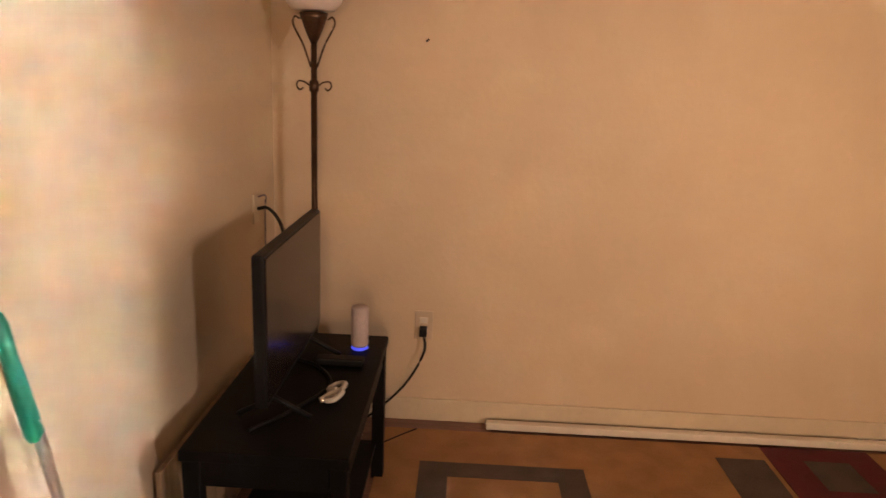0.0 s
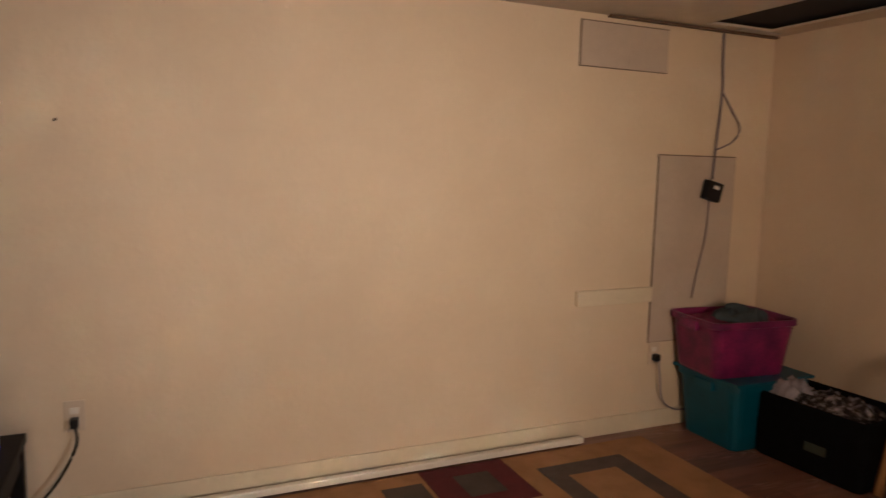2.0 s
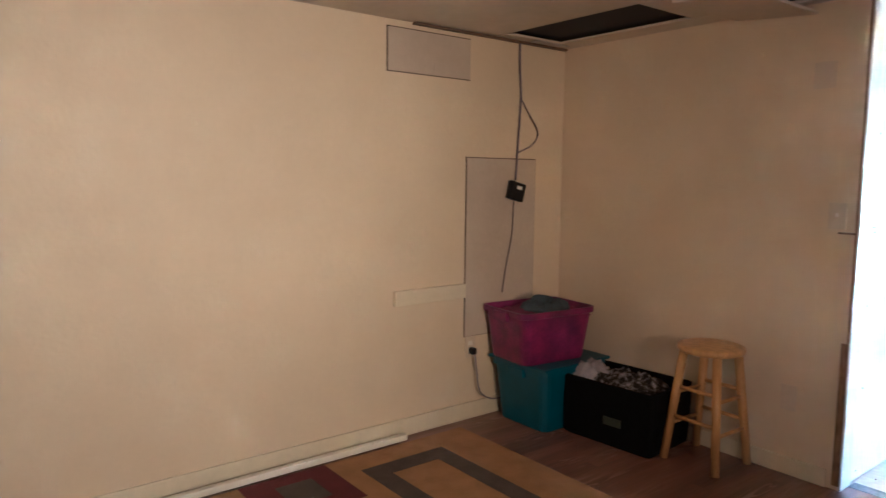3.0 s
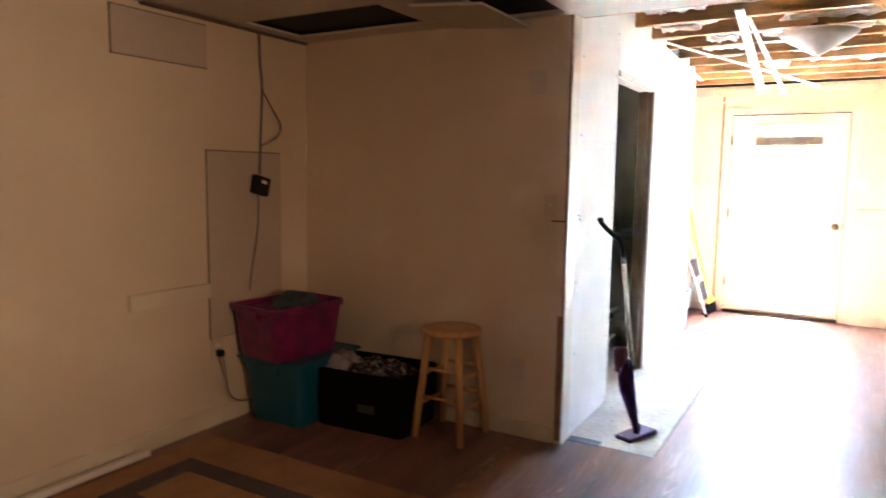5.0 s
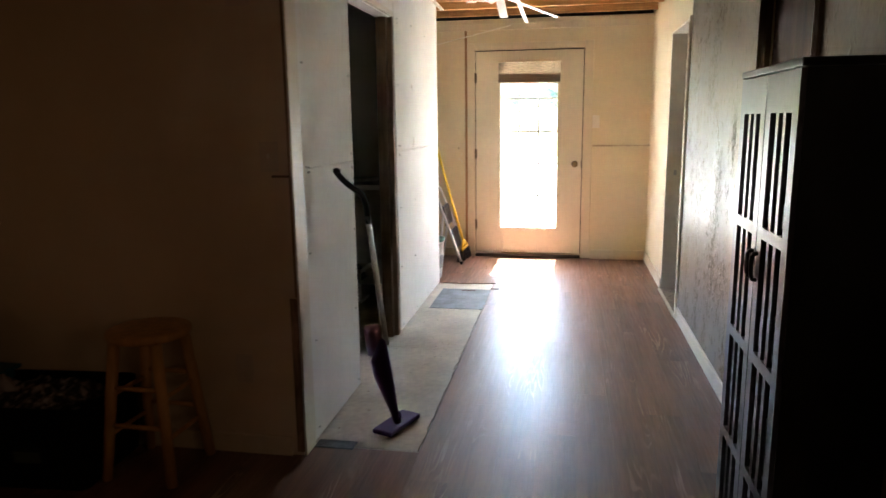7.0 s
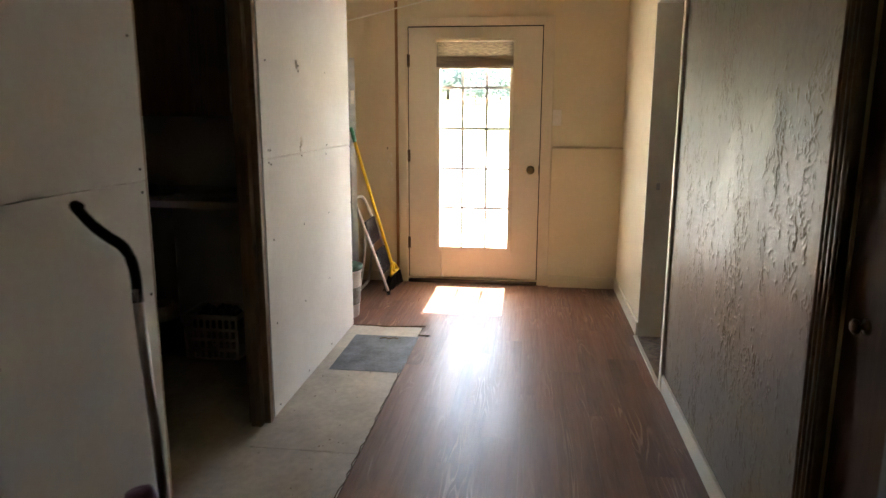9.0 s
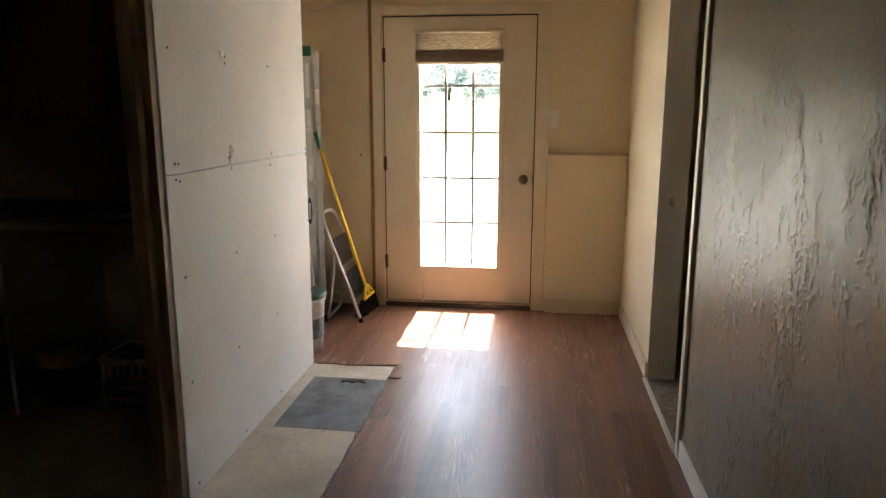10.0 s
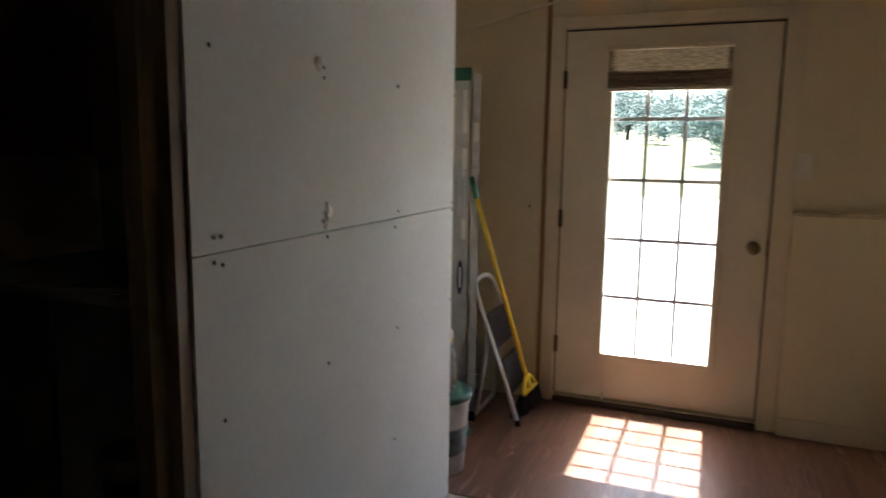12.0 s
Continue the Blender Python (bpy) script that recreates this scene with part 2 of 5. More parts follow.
def part(name, bm, material, parent=None, label="", at=None):
    me = bpy.data.meshes.new(name)
    if bm.faces:
        bmesh.ops.recalc_face_normals(bm, faces=bm.faces)
    bm.to_mesh(me)
    bm.free()
    me.materials.append(material)
    ob = new(name, me)
    if parent is not None:
        ob.parent = parent
    if at is not None:
        ob.location = at
    if label:
        ob["label"] = label
    return ob


def thing(name, label, category, at=(0, 0, 0), group="", rz=0):
    ob = new(name)
    ob.empty_display_size = 0.05
    ob.matrix_world = pose(*at, 0, 0, rz)
    return tagged(ob, label, category, group)


def structure(name, bm, material, label="", category=""):
    return tagged(part(name, bm, material), label, category, kind="structure")


# ---- the plan ----
XW, XE, XD = -0.47, 3.46, 7.58          # west wall, room's east wall, door wall
YN, YH, YS = 3.40, 1.775, 0.05          # north wall, hall's north side, hall's south side
TOP = 2.5                               # walls go up past the ceilings
ZR, ZJ = 2.055, 2.20                    # room ceiling, joists' undersides

structure("wall_north", boxes((-0.7, 7.7, YN, YN + 0.12, -0.05, TOP)), cream, "cream painted plain wall with patched panels", "wall")
structure("wall_west", boxes((XW - 0.12, XW, 1.636, YN, -0.05, TOP), (XW - 0.12, XW, 0.86, 1.636, 2.0, TOP), (XW - 0.12, XW, -1.3, 0.86, -0.05, TOP)),
          cream, "cream painted wall beside a brown door", "wall")
structure("wall_room_east", boxes((XE, XE + 0.09, YH + 0.012, YN, -0.05, TOP)), cream, "cream painted wall behind bins and stool", "wall")
structure("wall_hall_north", boxes((XE + 0.09, 4.21, YH + 0.012, YH + 0.09, -0.05, TOP), (4.21, 5.03, YH + 0.012, YH + 0.09, 1.87, TOP), (5.03, 6.39, YH + 0.012, YH + 0.09, -0.05, TOP)),
          drywall, "unfinished stud wall faced with bare white drywall", "wall")
structure("wall_end", boxes((XD, XD + 0.12, -0.07, 0.64, -0.6, TOP), (XD, XD + 0.12, 0.64, 1.635, 1.925, TOP), (XD, XD + 0.12, 0.64, 1.635, -0.6, 0.03), (XD, XD + 0.12, 1.635, 3.4, -0.6, TOP)),
          cream_hall, "pale yellow end wall round the glazed door", "wall")
structure("wall_hall_south", boxes((2.4, 3.40, YS - 0.12, YS, -0.05, TOP), (3.40, 3.905, YS - 0.12, YS, 1.9, TOP), (3.905, 5.62, YS - 0.12, YS, -0.05, TOP),
          (5.62, 6.42, YS - 0.12, YS, 1.9, TOP), (6.42, XD, YS - 0.12, YS, -0.05, TOP)), cream_hall, "pale yellow hall wall with two doorways", "wall")
structure("wall_return", boxes((2.4, 2.52, -1.3, -0.66, -0.05, TOP), (2.4, 2.52, -0.18, YS - 0.12, -0.05, TOP), (2.4, 2.52, -0.66, -0.18, -0.05, 1.16), (2.4, 2.52, -0.66, -0.18, 1.74, TOP)), cream, "plain cream return wall", "wall")
# Two unseen panels, added so that no daylight leaks round the doors.
structure("wall_closet", boxes((3.30, 4.0, YS - 0.16, YS - 0.122, -0.05, TOP)), cream, "unseen panel added to stop daylight behind the closet door", "wall")
structure("wall_outer", boxes((XW - 0.17, XW - 0.122, 0.7, 1.8, -0.05, TOP)), cream, "unseen panel added to stop daylight behind the west door", "wall")
structure("wall_south", boxes((XW - 0.12, 0.1, -1.42, -1.3, -0.05, TOP), (1.1, 2.52, -1.42, -1.3, -0.05, TOP), (0.1, 1.1, -1.42, -1.3, -0.05, 1.0), (0.1, 1.1, -1.42, -1.3, 1.9, TOP)), cream, "plain cream wall with an opening added for a lamp", "wall")
# Unseen windows, added to close the openings behind the two room lamps.
structure("window_2", boxes((2.43, 2.45, -0.66, -0.18, 1.16, 1.74)), cream, "added unseen window closed by a plain cream panel", "window")
structure("window_1", boxes((0.05, 1.15, -1.44, -1.421, 0.95, 1.95)), cream, "added unseen window closed by a plain cream panel", "window")
structure("wall_kitchen_east", boxes((6.30, 6.39, YH + 0.09, YN, -0.05, TOP)), drywall, "plain white kitchen wall", "wall")
structure("wall_alcove", boxes((6.39, XD, 2.26, 2.35, -0.05, TOP)), cream_hall, "plain yellow alcove wall", "wall")
structure("wall_side_room", boxes((4.9, 7.7, -2.2, -2.1, -0.05, TOP), (4.9, 5.0, -2.1, YS - 0.12, -0.05, TOP), (XD, 7.7, -2.1, -0.07, -0.05, TOP)), cream_hall, "plain side room walls", "wall")
structure("roof_deck", boxes((-0.7, 7.7, -2.2, 3.52, 2.36, 2.40), (-0.8, 7.9, -2.3, 3.6, 2.5, 2.56)), deck_mat, "brown wooden roof deck above open joists", "roof")

# Added black sheet: the shade inside the ceiling holes is its colour.
structure("ceiling_underlay", boxes((XW, XE + 0.09, -1.3, YN, 2.085, 2.095)), mat("black_void_shade", (0.004, 0.004, 0.006), 0.8), "added black sheet for the shade inside the ceiling holes", "ceiling")
# floor slab; planks lie on it
structure("floor", boxes((-0.7, 7.70, -2.2, 3.52, -0.12, -0.0014)), joint_mat, "slab under reddish brown vinyl planks", "floor")
structure("floor_subfloor", boxes((3.55, 4.80, 1.345, YH + 0.012, -0.004, 0.0), (4.803, 6.40, 1.345, YH + 0.012, -0.004, 0.0015), (3.55, 6.30, YH + 0.012, YN, -0.004, -0.001)), board_mat,
          "bare beige subfloor board where the planks are missing", "floor")
structure("floor_side_room", boxes((5.0, XD, -2.1, YS - 0.121, -0.004, 0.004), (5.632, 6.408, YS - 0.12, YS + 0.005, -0.004, 0.004)), carpet_mat, "dull grey carpet in the side room", "floor")

# ---- ceilings ----
HX0, HX1, HY0, HY1 = 2.91, 3.31, 2.49, 3.30     # hole with a lifted board
GX0, GX1, GY0, GY1 = 2.98, 3.40, 1.80, 2.12     # second hole by the hall
cz0, cz1 = ZR, ZR + 0.012
structure("ceiling_room", boxes((XW, 2.365, -1.3, YN, cz0, cz1), (2.37, HX0, -1.3, YN, cz0 + 0.003, cz1 + 0.003),
          (HX0, XE, HY1, YN, cz0, cz1), (HX1, XE, GY1, HY1, cz0, cz1), (HX0, HX1, GY1, HY0, cz0 + 0.002, cz1 + 0.002),
          (HX0, GX0, -1.3, GY1, cz0, cz1), (GX0, XE + 0.09, -1.3, GY0, cz0, cz1), (GX1, XE, GY0, GY1, cz0, cz1)), ceiling_mat,
          "cream ceiling boards with open holes", "ceiling")
jb = bmesh.new()
x = 3.72
while x < 7.5:
    box(jb, x, x + 0.042, YS, 2.26, ZJ, 2.36)
    x += 0.405
box(jb, XE + 0.09, XE + 0.13, YS, YH, 2.06, 2.36)
structure("ceiling_hall", jb, joist_mat, "bare pine ceiling joists, boards torn down", "ceiling")
structure("ceiling_kitchen", boxes((XE + 0.09, 6.30, YH + 0.09, YN, 2.2, 2.215)), ceiling_mat, "plain kitchen ceiling", "ceiling")
structure("ceiling_side_room", boxes((5.0, XD, -2.1, YS - 0.12, 2.2, 2.215)), ceiling_mat, "plain side room ceiling", "ceiling")

# ---- trims ----
def baseboard(args, m=cream_trim):
    return structure("baseboard", boxes(args, bevel=0.004), m, "painted wooden baseboard", "baseboard")


baseboard((-0.44, XE - 0.002, YN - 0.014, YN - 0.001, 0.0, 0.092))
baseboard((XE - 0.014, XE - 0.001, 1.83, YN - 0.016, 0.0, 0.08))
baseboard((XD - 0.049, XD - 0.036, 0.07, 0.555, 0.0, 0.09))
baseboard((XD - 0.014, XD - 0.001, 1.735, 2.255, 0.0, 0.08))
baseboard((6.425, XD - 0.05, YS + 0.001, YS + 0.014, 0.0, 0.085))
baseboard((4.01, 5.58, YS + 0.003, YS + 0.018, 0.0, 0.085), white_trim)
baseboard((XW + 0.001, XW + 0.014, 1.73, YN - 0.016, 0.0, 0.085))

# ---- hall drywall sheets ----
screw_bm = bmesh.new()
lathe(screw_bm, [(0.0045, 0.0), (0.0045, 0.0012), (0.002, 0.0016)], seg=8)
screw_me = bpy.data.meshes.new("screw")
bmesh.ops.rotate(screw_bm, verts=screw_bm.verts, cent=(0, 0, 0), matrix=Matrix.Rotation(radians(90), 3, "X"))
screw_bm.to_mesh(screw_me)
screw_bm.free()
screw_me.materials.append(black_metal)
rng = random.Random(5)


def drywall_sheet(x0, x1, z0, z1, screws=True):
    sheet = tagged(part("drywall_sheet", boxes((x0, x1, YH, YH + 0.011, z0, z1), bevel=0.0006), drywall), "bare white drywall sheet with dark screw heads", "drywall", "drywall sheets in the hall")
    if screws:
        xs = [x0 + 0.045, x1 - 0.03] if x1 - x0 < 0.8 else [x0 + 0.07, x0 + 0.46, x0 + 0.866, x1 - 0.008]
        rows = (0.035, 0.405, 0.775, z1 - z0 - 0.022) if z0 < 1 else (0.02, 0.385, 0.76, z1 - z0 - 0.06)
        for sx in xs:
            for k, dz in enumerate(rows):
                spots = [(sx + rng.uniform(-0.012, 0.012), z0 + dz + rng.uniform(-0.012, 0.012))]
                if sx == xs[0] and abs(z0 + dz - 1.116) < 0.05:
                    spots.append((spots[0][0] + rng.uniform(0.016, 0.026), spots[0][1] + rng.uniform(-0.008, 0.008)))
                elif rng.random() < 0.12:
                    spots.append((spots[0][0] + rng.uniform(-0.004, 0.004), spots[0][1] - 0.024))
                for px, pz in spots:
                    s = new("screw", screw_me)
                    s.parent = sheet
                    s.location = (px, YH - 0.0008, pz)
    return sheet


drywall_sheet(3.565, 4.195, 0.012, 1.1145)
drywall_sheet(3.565, 4.195, 1.116, 2.165)
drywall_sheet(4.198, 5.045, 1.905, 2.165, False)
drywall_sheet(5.05, 6.388, 0.012, 1.115)
drywall_sheet(5.05, 6.388, 1.1172, 2.165)
tagged(part("corner_strip", boxes((XE - 0.004, 3.56, YH - 0.004, YH + 0.010, 0.0, 2.16), bevel=0.003), white_trim), "white painted corner board at the wall's end", "trim", kind="structure")
stud_wood = mat("worn_brown_stud", (0.27, 0.165, 0.095), 0.65, vary=0.45, scale=7, stretch=(6, 6, 0.8), bump=0.25, bump_scale=50)
tagged(part("bare_corner_stud", boxes((XE - 0.012, XE - 0.004, YH + 0.002, YH + 0.032, 0.02, 0.64), (XE - 0.009, XE - 0.004, YH + 0.001, YH + 0.011, 0.642, 2.05), bevel=0.002), stud_wood), "bare brown wood at a chipped wall corner", "trim", kind="structure")

rng = random.Random(41)
spackle = mat("yellowed_spackle", (0.80, 0.765, 0.69), 0.85, vary=0.1, scale=30, bump=0.4, bump_scale=120)
for dx, dz, dr_ in ((5.49, 1.515, 0.018), (5.525, 1.165, 0.020), (5.51, 1.138, 0.012)):
    dab = bmesh.new()
    rim_ = [dab.verts.new((dr_ * rng.uniform(0.6, 1.25) * math.cos(k * math.pi / 6), 0, dr_ * rng.uniform(0.6, 1.4) * math.sin(k * math.pi / 6))) for k in range(12)]
    mid_ = dab.verts.new((0, -0.0009, 0))
    for k in range(12):
        dab.faces.new((rim_[k], rim_[(k + 1) % 12], mid_)).smooth = True
    dab.faces.new(rim_[::-1])
    tagged(part("spackle_dab", dab, spackle, at=(dx, YH - 0.0004, dz)), "rough dab of dried spackle on the drywall", "spackle", "spackle dabs on the drywall")

# ---- kitchen doorway jambs ----
def jamb(x0, x1, z0, z1, m, y0=YH + 0.004, y1=YH + 0.10):
    return structure("door_jamb", boxes((x0, x1, y0, y1, z0, z1), bevel=0.002), m, "raw wooden door jamb", "trim")


old_jamb = mat("weathered_grey_brown_jamb", (0.27, 0.185, 0.12), 0.6, vary=0.3, scale=4, stretch=(8, 8, 0.6), bump=0.12)
jamb(4.196, 4.212, 0, 1.885, jamb_wood)
jamb(5.012, 5.048, 0, 1.885, old_jamb)
jamb(4.972, 5.010, 0, 1.872, old_jamb, YH + 0.03, YH + 0.075)
jamb(4.213, 5.011, 1.873, 1.90, white_trim, YH - 0.008, YH + 0.10)

# ---- end door ----
DY0, DY1 = 0.645, 1.63
GY, GYb, GZ0, GZ1 = 0.865, 1.405, 0.275, 1.815
door = tagged(new("door_1"), "white steel exterior door with tall divided glass", "door", kind="structure")
part("door_slab", boxes((XD + 0.012, XD + 0.052, DY0, GY, 0.045, 1.915), (XD + 0.012, XD + 0.052, GYb, DY1, 0.045, 1.915),
     (XD + 0.012, XD + 0.052, GY, GYb, 0.045, GZ0), (XD + 0.012, XD + 0.052, GY, GYb, GZ1, 1.915)), door_white, door)
part("glazing_frame", boxes((XD + 0.002, XD + 0.062, GY - 0.022, GY + 0.012, GZ0 - 0.022, GZ1 + 0.022), (XD + 0.002, XD + 0.062, GYb - 0.012, GYb + 0.022, GZ0 - 0.022, GZ1 + 0.022),
     (XD + 0.002, XD + 0.062, GY + 0.012, GYb - 0.012, GZ0 - 0.022, GZ0 + 0.01), (XD + 0.002, XD + 0.062, GY + 0.012, GYb - 0.012, GZ1 - 0.01, GZ1 + 0.022), bevel=0.004), door_white, door, "white moulded frame round the glass")
grille = mat("white_vinyl_grille", (0.84, 0.86, 0.87), 0.4, vary=0.03, scale=8)
for my in (1.045, 1.225):
    part("muntin", boxes((XD + 0.026, XD + 0.038, my - 0.009, my + 0.009, GZ0 + 0.01, GZ1 - 0.01)), grille, door)
for mz in (0.585, 0.885, 1.185, 1.485):
    part("muntin", boxes((XD + 0.027, XD + 0.037, GY + 0.012, GYb - 0.012, mz - 0.0085, mz + 0.0085)), grille, door)
glass_mat = bpy.data.materials.new("clear_glass")
glass_mat.use_nodes = True
gb = glass_mat.node_tree.nodes["Principled BSDF"]
gb.inputs["Transmission Weight"].default_value, gb.inputs["Roughness"].default_value, gb.inputs["IOR"].default_value = 1.0, 0.0, 1.02
gb.inputs["Base Color"].default_value = (0.97, 0.99, 0.98, 1)
ys = [GY + 0.012, 1.036, 1.054, 1.216, 1.234, GYb - 0.012]
zs = [GZ0 + 0.01, 0.5765, 0.5935, 0.8765, 0.8935, 1.1765, 1.1935, 1.4765, 1.4935, GZ1 - 0.01]
for a in range(0, 6, 2):
    for b in range(0, 10, 2):
        pane = part("pane", boxes((XD + 0.041, XD + 0.044, ys[a], ys[a + 1], zs[b], zs[b + 1])), glass_mat, door)
        pane.visible_shadow = False
for hz in (0.31, 0.98, 1.68):
    hb = bmesh.new()
    rod(hb, (XD + 0.004, 1.637, hz - 0.045), (XD + 0.004, 1.637, hz + 0.045), 0.008)
    box(hb, XD + 0.004, XD + 0.0115, 1.621, 1.637, hz - 0.044, hz + 0.044)
    part("hinge", hb, bronze, door, "dark bronze hinge")
kb = bmesh.new()
lathe(kb, [(0.030, 0.0), (0.030, 0.006), (0.012, 0.010), (0.012, 0.03), (0.026, 0.038), (0.030, 0.052), (0.022, 0.064), (0.005, 0.067)], seg=20)
bmesh.ops.rotate(kb, verts=kb.verts, cent=(0, 0, 0), matrix=Matrix.Rotation(radians(-90), 3, "Y"))
part("knob", kb, mat("tarnished_brass", (0.20, 0.14, 0.07), 0.3, metal=0.85, vary=0.3, scale=40), door, "tarnished brass round knob", at=(XD + 0.012, 0.71, 0.885))
part("strike_bolt", boxes((XD + 0.006, XD + 0.016, 0.642, 0.652, 0.85, 0.92)), bronze, door)
# Stop added unseen behind the slab, to keep daylight out of its gaps.
structure("door_stop", boxes((XD + 0.053, XD + 0.075, 0.60, 0.665, -0.02, 1.95), (XD + 0.053, XD + 0.075, 1.61, 1.66, -0.02, 1.95), (XD + 0.053, XD + 0.075, 0.665, 1.61, 1.90, 1.95), (XD + 0.053, XD + 0.075, 0.665, 1.61, -0.02, 0.06)), white_trim, "unseen white door stop added to close the slab's edge gaps", "trim")
for args in ((XD - 0.018, XD, 0.56, 0.635, 0.0, 1.99), (XD - 0.018, XD, 1.64, 1.705, 0.0, 1.99), (XD - 0.018, XD, 0.635, 1.64, 1.925, 1.985)):
    structure("door_casing", boxes(args, bevel=0.005), cream_trim, "cream painted door casing", "trim")
gasket = mat("dark_door_gasket", (0.05, 0.035, 0.025), 0.7)
for args in ((XD + 0.003, XD + 0.0115, 0.6355, 0.6475, 0.04, 1.923), (XD + 0.004, XD + 0.02, 1.6305, 1.6385, 0.04, 1.923), (XD + 0.004, XD + 0.02, 0.645, 1.63, 1.9155, 1.9235)):
    structure("door_gasket", boxes(args), gasket, "dark gap and gasket round the door", "trim")
# Cap is darker than the wall: the ledge's shadow line is in its colour.
structure("wainscot_cap", boxes((XD - 0.046, XD - 0.001, YS + 0.001, 0.555, 1.0455, 1.060), bevel=0.003), mat("ledge_shadow_tan", (0.48, 0.39, 0.27), 0.7, vary=0.25, scale=9), "ledge along the boxed-out wall, its shadow line put in as tan", "trim")
# Near-black colour stands in for the shaded gap under the door.
structure("door_threshold", boxes((XD - 0.03, XD + 0.1, 0.64, 1.635, 0.0, 0.026), bevel=0.006), gasket, "door threshold coloured dark for the shaded gap under the door", "threshold")
structure("wall_strip", boxes((XD - 0.012, XD - 0.001, 1.708, 1.730, 0.0, 2.15), bevel=0.003), wood_trim_mat, "bare brown wood strip beside the casing", "trim")
structure("wainscot", boxes((XD - 0.035, XD - 0.001, YS + 0.001, 0.555, 0.0, 1.045), bevel=0.003), cream_hall, "boxed-out lower wall with a ledge", "wainscot")
structure("wall_top_trim", boxes((XD - 0.022, XD - 0.002, YS + 0.001, 2.255, 2.10, 2.16), bevel=0.004), cream_trim, "cream trim along the wall's top", "trim")

# ---- south doorway ----
structure("door_casing", boxes((5.585, 5.63, YS - 0.13, YS + 0.022, 0.0, 1.90), bevel=0.004), white_trim, "white painted doorway edge", "trim")
structure("door_casing", boxes((6.41, 6.422, YS - 0.13, YS + 0.004, 0.0, 1.90), bevel=0.002), white_trim, "white painted doorway edge with a strike plate", "trim")
structure("door_casing", boxes((5.632, 6.408, YS - 0.12, YS + 0.003, 1.885, 1.90), bevel=0.002), white_trim, "white painted doorway head", "trim")
structure("floor_threshold", boxes((5.632, 6.408, YS + 0.006, YS + 0.027, 0.0, 0.010), bevel=0.003), white_trim, "narrow pale worn floor strip", "threshold")
tagged(part("strike_plate", boxes((6.4045, 6.4095, YS - 0.070, YS - 0.050, 0.875, 0.915), bevel=0.001), alu), "small dull metal strike plate on the white jamb", "strike plate")
# trowelled plaster: smooth field with clusters of torn, mostly upright folds
def trowelled_wall(x0, x1, z0, z1, step):
    nx, nz = int((x1 - x0) / step) + 1, int((z1 - z0) / step) + 1
    verts, faces = [], []
    for i in range(nx):
        for j in range(nz):
            x, z = x0 + (x1 - x0) * i / (nx - 1), z0 + (z1 - z0) * j / (nz - 1)
            wx = x + 0.020 * noise.noise(Vector((x * 20, z * 17, 1.7))) + 0.008 * noise.noise(Vector((x * 70, z * 60, 9.1)))
            wz = z + 0.024 * noise.noise(Vector((x * 18, z * 16, 4.4)))
            c = noise.noise(Vector((x * 6.5, z * 3.2, 7.7)))
            m1 = min(1.0, max(0.0, (0.7 * c + noise.noise(Vector((x * 22, z * 12, 2.2))) - 0.16) * 3.5))
            m2 = min(1.0, max(0.0, (0.7 * c + noise.noise(Vector((x * 30, z * 18, 6.2))) - 0.03) * 3.5))
            r1 = 1 - abs(noise.noise(Vector((wx * 32, wz * 17, 0.3))))
            r2 = 1 - abs(noise.noise(Vector((wx * 58, wz * 40, 5.3))))
            smear = max(0.0, noise.noise(Vector((wx * 15, wz * 11, 12.5))) - 0.28)
            h = m1 * 0.0019 * max(0.0, r1 - 0.90) / 0.10 + m2 * 0.0019 * max(0.0, r2 - 0.88) / 0.12
            h += 0.0030 * min(smear, 0.16) + 0.0009 * noise.noise(Vector((x * 8, z * 4, 3)))
            verts.append((x, YS + 0.008 + h, z))
    for i in range(nx - 1):
        for j in range(nz - 1):
            a = i * nz + j
            faces.append((a, a + 1, a + nz + 1, a + nz))
    me = bpy.data.meshes.new("textured_panel")
    me.from_pydata(verts, [], faces)
    me.polygons.foreach_set("use_smooth", [True] * len(faces))
    me.materials.append(plaster)
    tagged(new("textured_panel", me), "glossy pale wall with rough trowelled plaster", "wall panel", kind="structure")
    structure("textured_panel_edge", boxes((x0, x1, YS + 0.0005, YS + 0.005, z0, z1)), white_trim, "white wall behind the trowelled plaster", "wall panel")


plaster = mat("trowelled_gloss_plaster", (0.205, 0.170, 0.113), 0.40, spec=0.28, vary=0.2, scale=4, bump=0.06, bump_scale=60, rough_vary=0.06)
trowelled_wall(3.998, 5.583, 0.086, 2.19, 0.0026)
trowelled_wall(2.42, 3.348, 0.02, 2.05, 0.004)
# brown closet door
casing_brown = mat("satin_brown_casing", (0.16, 0.105, 0.068), 0.34, vary=0.3, scale=4, stretch=(6, 6, 0.6), bump=0.06, spec=0.4)
d2 = tagged(new("door_2"), "closed dark brown wooden door", "door", kind="structure")
part("door_slab", boxes((3.405, 3.90, YS - 0.04, YS - 0.004, 0.01, 1.895), bevel=0.004), brown_door, d2)
for args in ((3.35, 3.40, YS, YS + 0.016, 0.0, 1.95), (3.905, 3.996, YS, YS + 0.022, 0.0, 1.95), (3.40, 3.905, YS, YS + 0.016, 1.90, 1.95)):
    cbm = boxes(args, bevel=0.005)
    if args[5] - args[4] > 1:
        for u_ in (0.12, 0.36, 0.64, 0.88):
            bx = args[0] + (args[1] - args[0]) * u_
            rod(cbm, (bx, args[3], 0.002), (bx, args[3], 1.945), 0.006, 0.006, 10)
    structure("door_casing", cbm, casing_brown, "dark brown beaded door casing", "trim")
kb = bmesh.new()
